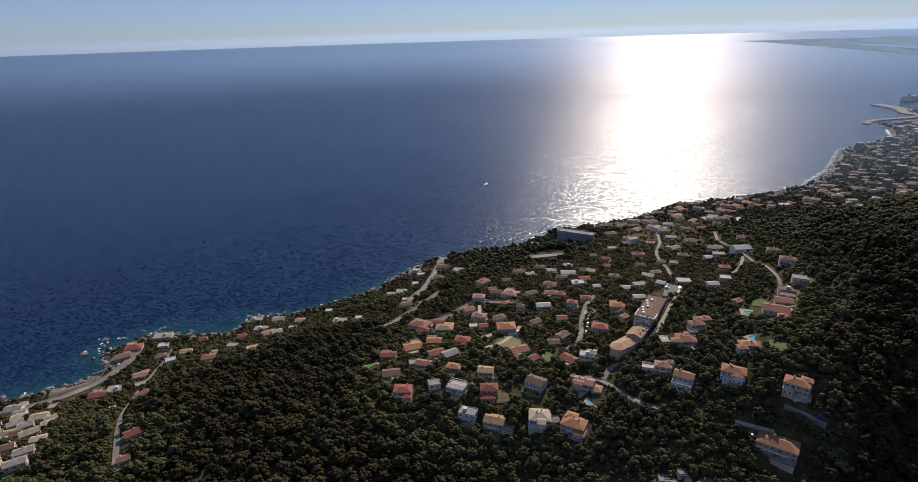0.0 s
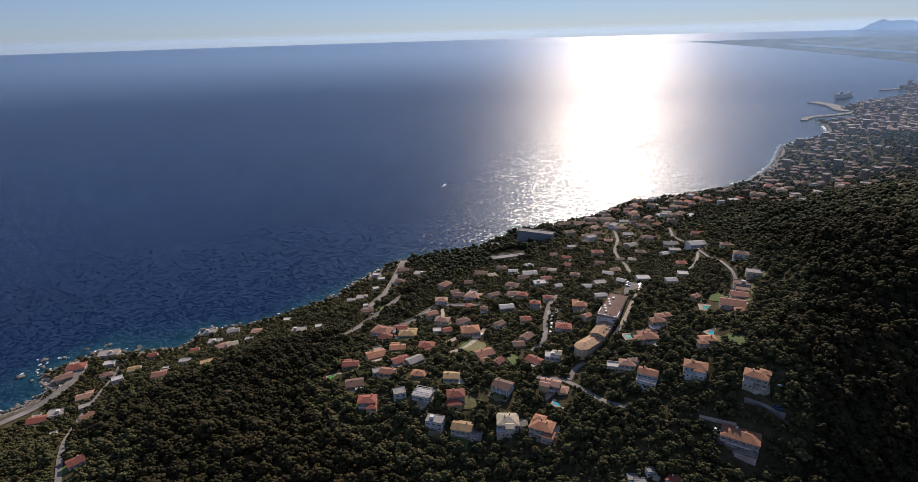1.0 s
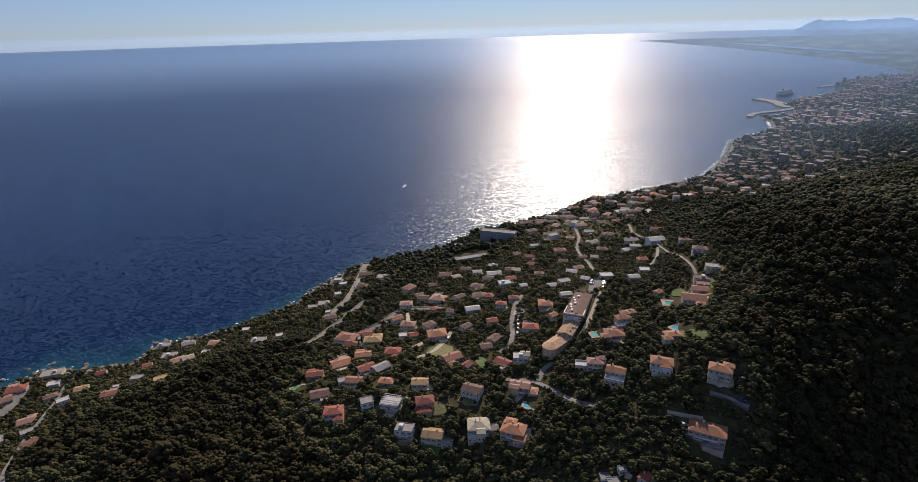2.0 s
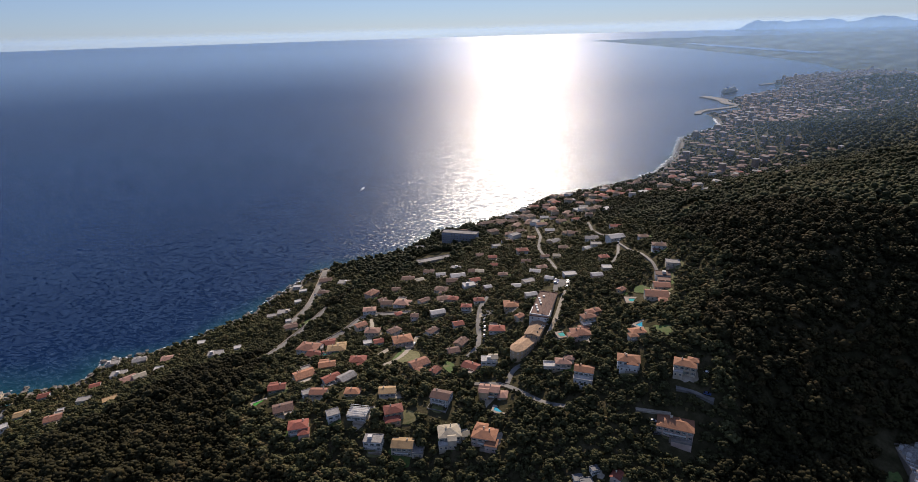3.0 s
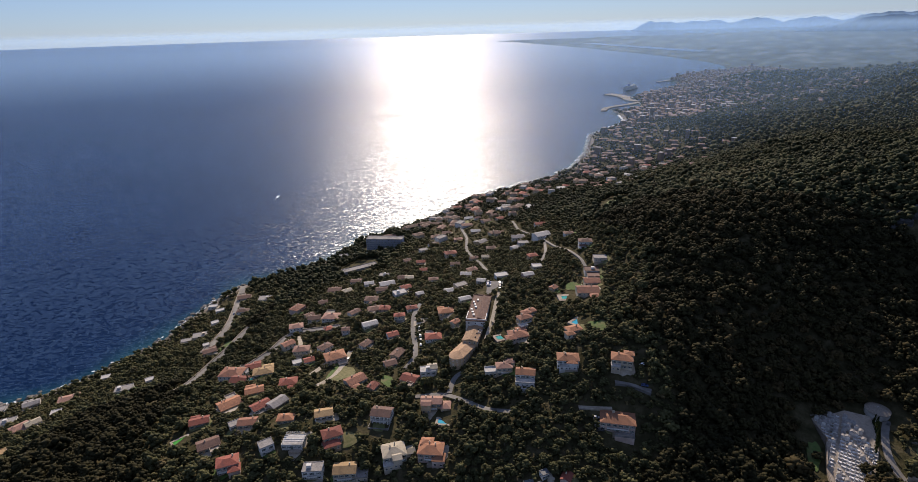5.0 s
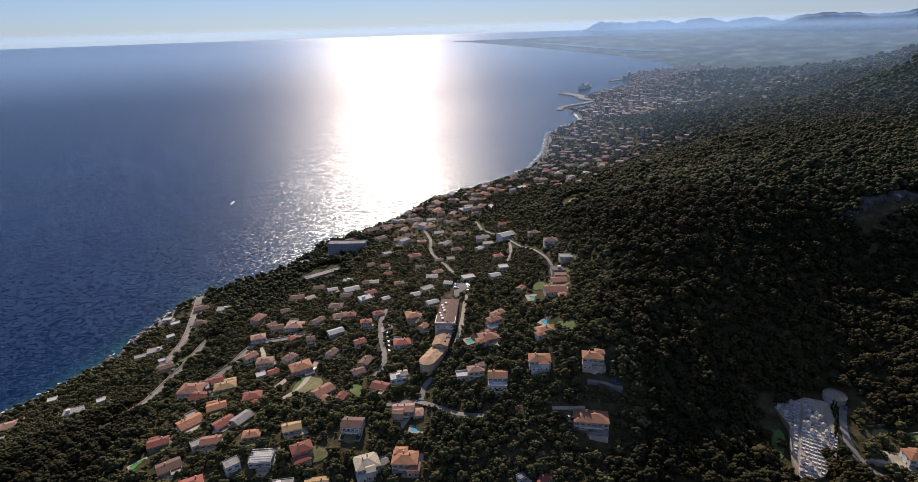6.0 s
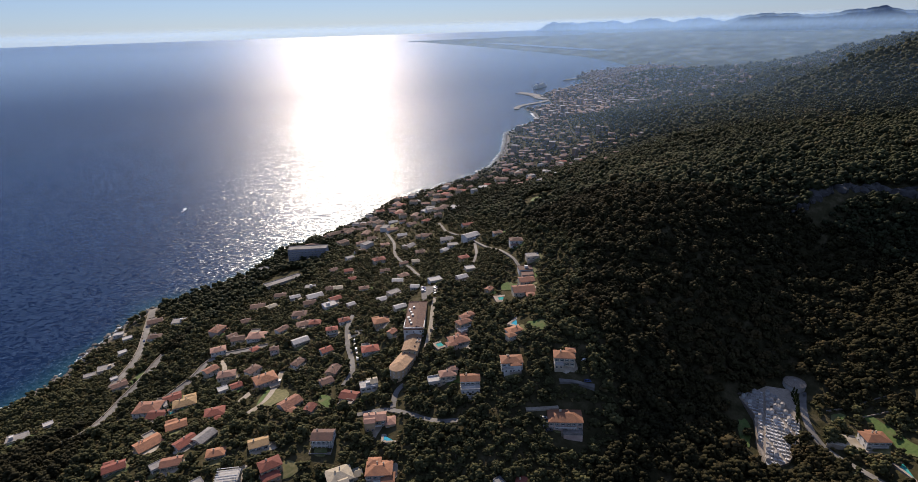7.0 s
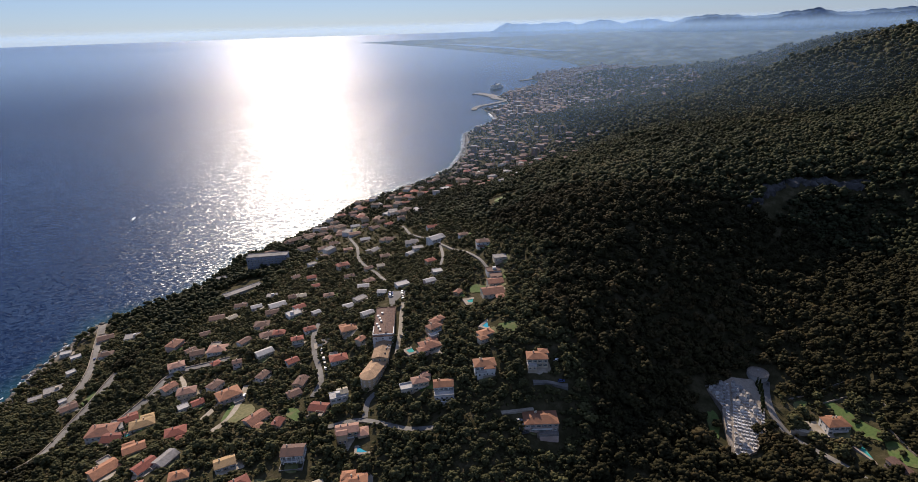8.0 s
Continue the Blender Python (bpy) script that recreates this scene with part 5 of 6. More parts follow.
_ring = [(0.31 * math.cos(a), 0.31 * math.sin(a)) for a in np.linspace(0, 2 * math.pi, 10, endpoint=False)]
WHEEL_ME = shape("wheel", [(x, -0.1, z) for x, z in _ring] + [(x, 0.1, z) for x, z in _ring], [tuple(range(10)), tuple(range(19, 9, -1))] + [(i, i + 10, (i + 1) % 10 + 10, (i + 1) % 10) for i in range(10)], TYRE)
for k, (dx, dy, a) in enumerate([(177.2, 423, -30), (178.6, 425.6, -30), (180, 428.2, -30), (189, 423, -30), (187.6, 420.3, -30), (186.2, 417.6, -30), (184.8, 414.9, -30), (183.4, 412.2, -30)]):
    car(dx, dy, park_z + 0.02, a, k * 3 + k // 2)
for k, (cx, cy) in enumerate([(109, 416), (107, 409), (105.3, 402.5), (103.5, 396.5), (101.4, 390.5), (99, 384)]):
    car(cx, cy, float(height(cx - 1.5, cy)) + 0.6, 72, k + (k // 2) * 2)
for k, (cx, cy, a) in enumerate([(162, 243, -25), (164, 250, -30), (201, 252, -40), (208, 263, 10), (14.5, 452, 80), (16, 460, 70), (-37, 628, 80), (-344, 470, 100), (344, 188, 20), (338, 191, 40), (285, 506, 70), (290, 512, 40), (294, 514, 40), (47, 409, 60)]):
    car(cx, cy, float(height(cx, cy)) + 0.58, a, k * 5 + 1)


# ---------------------------------------------------------------- the graveyard and the water tank
YARD = [(306, 213), (316, 209), (330, 207), (340, 197), (334, 187), (320, 178), (303, 168), (283, 164), (266, 168), (281, 183), (297, 195)]


_y = np.array(YARD, float)
YARD_FIT = np.linalg.lstsq(np.column_stack([np.ones(len(_y)), _y[:, 0] - 300, _y[:, 1] - 188]), height(_y[:, 0], _y[:, 1]), rcond=None)[0]


def yard_height(x, y):
    """The graveyard falls gently from its upper end."""
    return YARD_FIT[0] + YARD_FIT[1] * (x - 300) + YARD_FIT[2] * (y - 188) + 0.9


yv = [(x, y, yard_height(x, y)) for x, y in YARD]
single("graveyard_floor", (yv + [(x, y, z - 12) for x, y, z in yv], [tuple(range(len(yv)))] + [(i, i + 11, (i + 1) % 11 + 11, (i + 1) % 11) for i in range(11)]), PAVING, Matrix(), "pale gravel and paving of the walled graveyard", "ground", kind="structure")
for (ax, ay), (bx, by) in zip(YARD[6:] + YARD[:1], YARD[7:] + YARD[:2]):
    n = math.hypot(bx - ax, by - ay)
    a = math.degrees(math.atan2(by - ay, bx - ax))
    single("wall_graveyard", box(0, n, -0.25, 0.2, -9, 1.3), STONE_WALL, pose(ax, ay, yard_height((ax + bx) / 2, (ay + by) / 2), 0, 0, a), "low stone wall round the graveyard", "wall", kind="structure")
_inside = []
for iu in range(26):
    for iv in range(20):
        u, w = iu * 2.9 - 6, iv * 3.5 - 25
        x, y = 268 + u * math.cos(0.55) + w * 0.35, 166 + u * math.sin(0.55) + w * 0.92
        c = False
        for (ax, ay), (bx, by) in zip(YARD, YARD[1:] + YARD[:1]):
            if (ay > y) != (by > y) and x < (bx - ax) * (y - ay) / (by - ay) + ax:
                c = not c
        edge = line_distance(np.array(x), np.array(y), YARD + YARD[:1])
        if c and edge > 1.6 and not (iv == 9 or iu % 11 == 10):
            _inside.append((x, y))
slab = shape("grave", *joined(box(-0.6, 0.6, -1.1, 1.1, -0.4, 0.45), box(-0.68, 0.68, -1.18, 1.18, 0.45, 0.55)), MARBLE)
stones = [shape("headstone", *joined(box(-0.5, 0.5, 0.75, 1.0, 0.55, 1.5), box(-0.32, 0.32, 0.75, 1.0, 1.5, 1.72)), MARBLE),
          shape("headstone", *joined(box(-0.4, 0.4, 0.75, 1.0, 0.55, 1.15), box(-0.09, 0.09, 0.8, 0.95, 1.15, 2.1), box(-0.35, 0.35, 0.8, 0.95, 1.55, 1.75)), MARBLE)]
rg = random.Random(5)
chapel_roof = ROOFS["g"]
for k, (x, y) in enumerate(_inside[:300]):
    m = pose(x + rg.uniform(-0.25, 0.25), y + rg.uniform(-0.3, 0.3), yard_height(x, y), 0, 0, 30 + rg.uniform(-4, 4))
    if rg.random() < (0.42 if y > 190 else 0.12):
        w, h = rg.uniform(1.9, 2.6), rg.uniform(2.3, 3.3)
        t = thing("tomb_chapel", m, "small pale stone family tomb with a low gabled roof", "tomb", "family tombs")
        part("wall", gable_walls(w, 2.4, -1, h, 0.5), MARBLE, t)
        part("roof", gable_roof(w, 2.4, h + 0.1, 0.12, 0.5, 0.12), chapel_roof, t)
        part("door", box(-0.4, 0.4, -1.26, -1.205, 0, 1.7), SHUTTER, t)
    else:
        g = single("grave", slab, None, m, "pale marble grave slab with a headstone", "grave", "graves")
        part("headstone", stones[k % 2], None, g)

tz = float(height(347, 196)) + 0.5
tank = thing("water_tank", pose(347, 197, tz), "round grey concrete water tank with a shallow domed roof", "water tank")
n = 32
rim = [(math.cos(2 * math.pi * i / n), math.sin(2 * math.pi * i / n)) for i in range(n)]
part("tank_wall", ([(7 * x, 7 * y, -5) for x, y in rim] + [(7 * x, 7 * y, 2.6) for x, y in rim], [(i, (i + 1) % n, (i + 1) % n + n, i + n) for i in range(n)]), CONCRETE, tank)
dome = [(7.25 * x, 7.25 * y, 2.35) for x, y in rim]
for r_, z_ in ((7.25, 2.6), (5.6, 3.3), (3.6, 3.85), (1.6, 4.15)):
    dome += [(r_ * x, r_ * y, z_) for x, y in rim]
dome.append((0, 0, 4.22))
df = [(k * n + i, k * n + (i + 1) % n, (k + 1) * n + (i + 1) % n, (k + 1) * n + i) for k in range(4) for i in range(n)] + [(4 * n + i, 4 * n + (i + 1) % n, 5 * n) for i in range(n)]
part("dome", (dome, df), STONE_WALL, tank, "weathered concrete dome")
part("hatch", joined(box(-0.6, 0.6, -0.6, 0.6, 3.9, 4.6)), CONCRETE, tank)
single("villa_yard", level_sheet([(313, 158), (322, 162), (333, 152), (345, 138), (339, 131), (326, 138)], float(height(330, 143)) + 0.35), PALE_TRACK, Matrix(), "tan gravel yard round the villa", "ground", kind="structure")
sz = float(height(317, 102))
shed = thing("long_shed", pose(317, 102, sz, 0, 0, -115), "long low shed with a dark red roof beside the pool", "shed")
part("wall", gable_walls(16, 6, -3, 2.6), WALLS[3][1], shed)
part("roof", gable_roof(16, 6, 2.7), ROOFS["b"], shed)
for x0, y0, x1, y1 in ((345, 158, 365, 140), (340, 172, 372, 150), (353, 130, 330, 100), (362, 128, 335, 95)):
    q = smooth_line([(x0, y0), ((x0 + x1) / 2 + 1.5, (y0 + y1) / 2), (x1, y1)])
    single("wall_terrace", strip(q, -0.25, 0.25, 1.0, 3), STONE_WALL, Matrix(), "low dry stone terrace wall", "wall", kind="structure")


# ---------------------------------------------------------------- single trees, cypresses, garden shrubs
def trunk_shape(r, h):
    """A tapered, slightly bent trunk that forks into limbs."""
    def limb(p, q, r0, r1, k=6):
        p, q = Vector(p), Vector(q)
        side = (q - p).cross(Vector((0.3, 1, 0.2))).normalized()
        up = (q - p).cross(side).normalized()
        v = [tuple(o + side * (rr * math.cos(2 * math.pi * i / k)) + up * (rr * math.sin(2 * math.pi * i / k))) for o, rr in ((p, r0), (q, r1)) for i in range(k)]
        return v, [(i, (i + 1) % k, (i + 1) % k + k, i + k) for i in range(k)]
    bits = [limb((0, 0, -0.6), (0.1, 0.05, h * 0.35), r, r * 0.75)]
    for i in range(5):
        a = i * 1.257 + 0.4
        bits.append(limb((0.1, 0.05, h * 0.33), (math.cos(a) * h * 0.25, math.sin(a) * h * 0.25, h * (0.55 + 0.05 * (i % 3))), r * 0.5, r * 0.12, 5))
    return joined(*bits)


def plant_mesh(name, verts, faces, tone, material):
    me = quads_mesh(name, verts, faces)
    add_attribute(me, "tone", np.full(len(verts), tone))
    me.materials.append(material)
    return me


rng = np.random.default_rng(11)
TREES = []
for k in range(8):
    across, tall = rng.uniform(5.5, 9), rng.uniform(5.5, 8.5)
    tv, tf = crown_template(rng, 34, 90, 0.14)
    t = new("tree")
    t.matrix_basis = pose(0, 0, -500)
    tagged(t, "broad evergreen tree with a dense rounded dark green crown", "tree", "garden trees")
    part("trunk", trunk_shape(0.22, tall), BARK, t)
    part("crown", plant_mesh("crown", tv * (across, across, tall * 0.82) + (0, 0, tall * 0.22), tf, 0.2 + 0.1 * k, LEAF_GARDEN), None, t)
    TREES.append(t)
CYP = []
for k in range(3):
    n = 260
    h = np.sqrt(rng.random(n))
    a = rng.uniform(0, 6.28, n)
    rad = (1 - h) * 0.0 + np.interp(h, (0, 0.15, 0.6, 1), (0.55, 0.95, 0.75, 0.08)) * rng.uniform(0.75, 1.05, n)
    c = np.column_stack([np.cos(a) * rad, np.sin(a) * rad, 0.4 + h * 9])
    e = rng.normal(0, 0.22, (n, 3, 3)) * (1, 1, 2.0)
    tri = (c[:, None] + e).reshape(-1, 3)
    core = np.array([(0.6 * math.cos(i * 1.047), 0.6 * math.sin(i * 1.047), 0.5) for i in range(6)] + [(0, 0, 8.6)])
    cf = np.array([(i, (i + 1) % 6, 6) for i in range(6)]) + len(tri)
    t = new("cypress")
    t.matrix_basis = pose(0, 0, -500)
    tagged(t, "slender dark green cypress tree", "tree", "cypresses")
    part("trunk", joined(box(-0.12, 0.12, -0.12, 0.12, -0.6, 1.2)), BARK, t)
    part("crown", plant_mesh("crown", np.vstack([tri, core]), np.vstack([np.arange(n * 3).reshape(-1, 3), cf]), 0.3 + 0.2 * k, CYPRESS), None, t)
    CYP.append(t)
planted = 0
while planted < 240:
    hx, hy, size = HOUSE_SPOTS[rng.integers(0, len(HOUSE_SPOTS))]
    p = np.array([[hx + rng.normal(0, 15), hy + rng.normal(0, 15)]])
    if is_wooded(p)[0]:
        s = rng.uniform(0.55, 1.1)
        copy_thing(TREES[rng.integers(0, 8)], pose(p[0, 0], p[0, 1], float(height(p[0, 0], p[0, 1])), 0, 0, rng.uniform(0, 360)) @ Matrix.Scale(s, 4))
        planted += 1
for cx, cy, s in ((333, 189, 1.1), (331, 187, 1.0), (326, 183.5, 1.0), (324, 182, 0.9), (319, 179.5, 1.1), (316, 177.5, 0.9), (336, 192, 0.9), (64, 324, 0.9), (8, 451, 0.8), (-28, 424, 0.8), (-26, 441, 0.8), (-30, 437, 0.7), (140, 300, 0.8), (96, 350, 0.8), (206, 384, 0.7), (60, 392, 0.8)):
    copy_thing(CYP[int(cx) % 3], pose(cx, cy, float(height(cx, cy)), 0, 0, cx * 7) @ Matrix.Scale(s, 4))
for t in TREES + CYP:
    for o in (*t.children_recursive, t):
        bpy.data.objects.remove(o)


# ---------------------------------------------------------------- the shore: rocks and surf
rng = np.random.default_rng(31)


def rock_shape(size, seed, material=ROCK):
    r = random.Random(seed)
    bm = bmesh.new()
    bmesh.ops.create_icosphere(bm, subdivisions=2, radius=1)
    o = Vector((r.uniform(0, 50), r.uniform(0, 50), r.uniform(0, 50)))
    for v in bm.verts:
        k = 1 + 0.5 * noise.noise(v.co * 1.3 + o) + 0.25 * noise.noise(v.co * 3.1 + o)
        v.co = Vector((v.co.x * size * k * 1.3, v.co.y * size * k, v.co.z * size * k * 0.55))
    me = bpy.data.meshes.new("rock")
    bm.to_mesh(me)
    bm.free()
    me.materials.append(material)
    return me


ROCKS = [rock_shape(1.0, s) for s in range(5)]
for k, (x, y, s) in enumerate([(-396, 495, 4.5), (-390, 524, 4), (-384, 510, 3.5), (-372, 526, 3), (-358, 541, 3), (-338, 547, 3.2), (-303, 537, 3.6), (-408, 424, 4), (-392, 434, 4), (-379, 437, 3.5), (-426, 424, 4), (-246, 566, 4.5), (-238, 570, 3),
                               (-88, 668, 3.5), (-92, 655, 3), (-83, 678, 3), (-70, 694, 3), (-115, 632, 2.6), (-60, 710, 2.6), (-100, 645, 2.4)]):
    ob = single("rock", ROCKS[k % 5], None, pose(x, y, 0.0, 0, 0, k * 47) @ Matrix.Scale(s * 0.75, 4), "pale grey shore rock washed by surf", "rock", "shore rocks")
v_all, f_all, base = [], [], 0
tv = np.array([v.co for v in ROCKS[0].vertices])
tf = np.array([p.vertices[:] for p in ROCKS[0].polygons])
cl = smooth_line(COAST_NEAR[4:], 2.2)
for p in cl:
    for _ in range(1):
        q = p + rng.normal(0, 2.6, 2)
        s, a = rng.uniform(0.7, 2.6), rng.uniform(0, 6.28)
        c, d = math.cos(a) * s, math.sin(a) * s
        w = np.column_stack([tv[:, 0] * c - tv[:, 1] * d + q[0], tv[:, 0] * d + tv[:, 1] * c + q[1], tv[:, 2] * s * rng.uniform(0.8, 1.6) + rng.uniform(-0.3, 0.5)])
        v_all.append(w), f_all.append(tf + base)
        base += len(w)
me = quads_mesh("shore_rocks", far_off(np.vstack(v_all)), np.vstack(f_all), smooth=False)
me.materials.append(ROCK)
tagged(new("shore_rocks", me), "tumbled pale rocks along the shore", "rocks", kind="stuff")
# bare scarp above the dark valley
CLIFFS = [rock_shape(1.0, s, SHADED_ROCK) for s in (11, 12, 13)]
for k in range(30):
    a = k / 29
    x, y = 488 + 116 * a + rng.uniform(-3, 3), 290 - 6 * a - 52 * a ** 3 + rng.uniform(-3, 3)
    single("rock_outcrop", CLIFFS[k % 3], None, pose(x, y, float(height(x, y)) - 2.0, 0, 0, k * 31) @ Matrix.Diagonal((rng.uniform(5, 9), rng.uniform(4, 6), rng.uniform(8, 12), 1)), "bare rock face, coloured dark as if in shade, breaking out of the wooded slope", "rock", "cliff rocks")
# broken surf on the seaward side of the rocks
v_all, f_all, base = [], [], 0
blob = np.array([(math.cos(a) * (1 + 0.35 * math.sin(3 * a)), math.sin(a) * (1 + 0.3 * math.cos(2 * a))) for a in np.linspace(0, 2 * math.pi, 9, endpoint=False)])


def surf(q, s, z):
    global base
    a = rng.uniform(0, 6.28)
    c, d = math.cos(a), math.sin(a)
    b = blob * (s, s * rng.uniform(0.4, 0.9))
    b = np.column_stack([b[:, 0] * c - b[:, 1] * d + q[0], b[:, 0] * d + b[:, 1] * c + q[1]])
    v_all.append(np.column_stack([np.vstack([b, b]), np.repeat((z, z - 0.4), 9)]))
    f_all.extend([tuple(base + i for i in range(9))] + [(base + i, base + i + 9, base + (i + 1) % 9 + 9, base + (i + 1) % 9) for i in range(9)])
    base += 18


for p in cl:
    share = 0.95 if p[0] > 650 else 0.14 if p[0] < -330 else 0.12 if p[0] < -200 else 0.35 if p[0] < -30 else 0.12
    for _ in range(4 if p[0] > 650 else 2):
        if rng.random() < share:
            q = p + rng.normal(0, 3.4 if p[0] > 650 else 2.2, 2) + ((-5, 3) if p[0] > 650 else (-2.2, 1.8))
            surf(q, rng.uniform(0.7, 2.6) * (1.6 if p[0] > 650 else 0.75), 0.28)
for x, y in ((-396, 495), (-390, 524), (-384, 510), (-372, 526), (-338, 547), (-303, 537), (-408, 424), (-392, 434), (-379, 437), (-246, 566)):
    for _ in range(4):
        surf(np.array((x, y)) + rng.normal(0, 4.2, 2), rng.uniform(0.5, 2.0), 0.25)
me = bpy.data.meshes.new("surf")
me.from_pydata(far_off(np.vstack(v_all)).tolist(), [], f_all)
me.materials.append(FOAM)
tagged(new("surf", me), "white surf breaking on the shore rocks", "surf", kind="stuff")

# smooth slicks where boats have passed, and a small motor boat at the head of its wake
CALM = water_material("calm_water", 0.3)


def slick(line, width, word):
    q = smooth_line(line, 12)
    v, f = strip(q, -width / 2, width / 2, 0, 0.3, level=np.full(len(q), 0.12))
    single("slick", (v, f), CALM, Matrix(), word, "slick", kind="structure")


slick([(495, 1335), (601, 1434), (697, 1510), (801, 1545), (905, 1594)], 7, "smooth slick drawn across the rippled sea")
slick([(560, 1290), (611, 1304), (743, 1354), (848, 1373)], 6, "smooth slick drawn across the rippled sea")
slick([(60, 1138), (92, 1208), (165, 1256), (300, 1300)], 5, "smooth curved wake of a motor boat")
slick([(56, 1132), (40, 1190), (52, 1260)], 4, "smooth curved wake of a motor boat")
boat = thing("motor_boat", pose(57, 1128, 0.1, 0, 0, 250), "small white motor boat trailing foam", "boat")
part("hull", ([(-3.5, -1.2, -0.3), (2.0, -1.2, -0.3), (4.2, 0, -0.2), (2.0, 1.2, -0.3), (-3.5, 1.2, -0.3), (-3.6, -1.4, 0.9), (2.2, -1.4, 1.0), (4.8, 0, 1.25), (2.2, 1.4, 1.0), (-3.6, 1.4, 0.9)],
              [(0, 1, 6, 5), (1, 2, 7, 6), (2, 3, 8, 7), (3, 4, 9, 8), (4, 0, 5, 9), (5, 6, 7, 8, 9), (4, 3, 2, 1, 0)]), FRAME, boat)
part("windscreen", box(0.2, 0.5, -1.0, 1.0, 0.98, 1.7), GLASS, boat, "dark windscreen")
part("foam", ([(-3.6, -1.0, 0.06), (-3.6, 1.0, 0.06), (-20, 3.2, 0.06), (-24, 0, 0.06), (-20, -3.2, 0.06), (-3.6, -1.0, -0.2), (-3.6, 1.0, -0.2), (-20, 3.2, -0.2), (-24, 0, -0.2), (-20, -3.2, -0.2)],
              [(0, 1, 2, 3, 4), (0, 4, 9, 5), (4, 3, 8, 9), (3, 2, 7, 8), (2, 1, 6, 7)]), FOAM, boat, "white foam behind the boat")

# ---------------------------------------------------------------- the quarters along the shore
PROTO = []
for k in range(8):
    L = 12.0
    D = (8.0, 9.5)[k % 2]
    st = 2 if k in (1, 5, 6) else 1
    walls_word, wall = WALLS[(0, 1, 2, 0, 3, 1, 0, 1)[k]]
    # mostly dull pinks and browns, chosen to imitate haze over these roofs
    colour = "pbbwpbgr"[k]
    top = st * 2.9
    h = new("house")
    h.matrix_basis = pose(0, 0, -500)
    flat = colour in "wg"
    tagged(h, f"{walls_word} house with a {'flat' if flat else 'tiled'} {ROOF_WORDS[colour]} roof near the shore", "house", "shore quarter houses")
    part("wall", box(-L / 2, L / 2, -D / 2, D / 2, -6, top), wall, h)
    part("roof", flat_roof(L, D, top + 0.05) if flat else hip_roof(L, D, top + 0.15) if k % 2 else gable_roof(L, D, top + 0.1), ROOFS[colour], h)
    PROTO.append(h)
SUBURB.sort(key=lambda q: math.hypot(q[0], q[1]))
for px, py, L, turn, k in SUBURB[:128]:
    s = L / 12.0
    copy_thing(PROTO[k], Matrix.LocRotScale((px, py, float(height(px, py)) - 0.2), Euler((0, 0, radians(turn))), (s, s, 1.15)))
for t in PROTO:
    for o in (*t.children_recursive, t):
        bpy.data.objects.remove(o)


# ---------------------------------------------------------------- the town round the harbour
def tone_surface(name, stops, rough=0.9):
    m, n, l, b = node_material(name)
    c = ramp_node(n, l, attribute_node(n, "tone"), stops)
    g = noise_node(n, l, 0.08, 4, world_place(n))
    c = mix_node(n, l, 0.35, c, mix_node(n, l, g, (0.08, 0.06, 0.05), (0.34, 0.28, 0.24)))
    l.new(c, b.inputs["Base Color"])
    b.inputs["Roughness"].default_value = rough
    return m


TOWN_WALL = tone_surface("town_facades", ((0.0, (0.13, 0.09, 0.07)), (0.35, (0.17, 0.11, 0.08)), (0.75, (0.2, 0.145, 0.115)), (0.97, (0.4, 0.36, 0.32))))
TOWN_ROOF = tone_surface("town_roofs", ((0.0, (0.18, 0.08, 0.055)), (0.45, (0.2, 0.11, 0.08)), (0.72, (0.15, 0.135, 0.13)), (0.97, (0.4, 0.38, 0.37))))
wv, wf, wt, rv, rf, rt = [], [], [], [], [], []
ub = np.array(box(-0.5, 0.5, -0.5, 0.5, 0, 1)[0])
uf = np.array(box(-0.5, 0.5, -0.5, 0.5, 0, 1)[1])
REST = [(px, py, L, 0.75 * L, rng.uniform(4, 8) if rng.random() < 0.93 else rng.uniform(14, 24), radians(turn)) for px, py, L, turn, k in SUBURB[128:]]
for px, py, d in TOWN:
    big = rng.random()
    H = rng.uniform(6, 12) if big < 0.86 else rng.uniform(12, 20) if big < 0.98 else rng.uniform(22, 34)
    REST.append((px, py, rng.uniform(10, 22), rng.uniform(9, 14), H, rng.uniform(-0.35, 0.35) + 0.7))
for k, (px, py, L, D, H, a) in enumerate(REST):
    big = 0.5 if H < 12 else 0.9
    c, s = math.cos(a), math.sin(a)
    z = float(height(px, py))
    q = ub * (L, D, H + 6)
    wv.append(np.column_stack([q[:, 0] * c - q[:, 1] * s + px, q[:, 0] * s + q[:, 1] * c + py, q[:, 2] + z - 6]))
    wf.append(uf + 8 * k)
    wt.append(np.full(8, rng.random()))
    r = np.array(hip_roof(L, D, 0, 0.4, 0.3 if big < 0.75 else 0.05)[0])
    rv.append(np.column_stack([r[:, 0] * c - r[:, 1] * s + px, r[:, 0] * s + r[:, 1] * c + py, r[:, 2] + z + H + 0.2]))
    rt.append(np.full(10, rng.random() * 0.6 if big < 0.75 else rng.uniform(0.6, 1)))
hf = hip_roof(10, 8, 0)[1]
me = quads_mesh("town", far_off(np.vstack(wv)), np.vstack(wf), smooth=False)
add_attribute(me, "tone", np.concatenate(wt))
me.materials.append(TOWN_WALL)
town = tagged(new("town", me), "hazy town of cream and ochre buildings round the harbour", "town", kind="stuff")
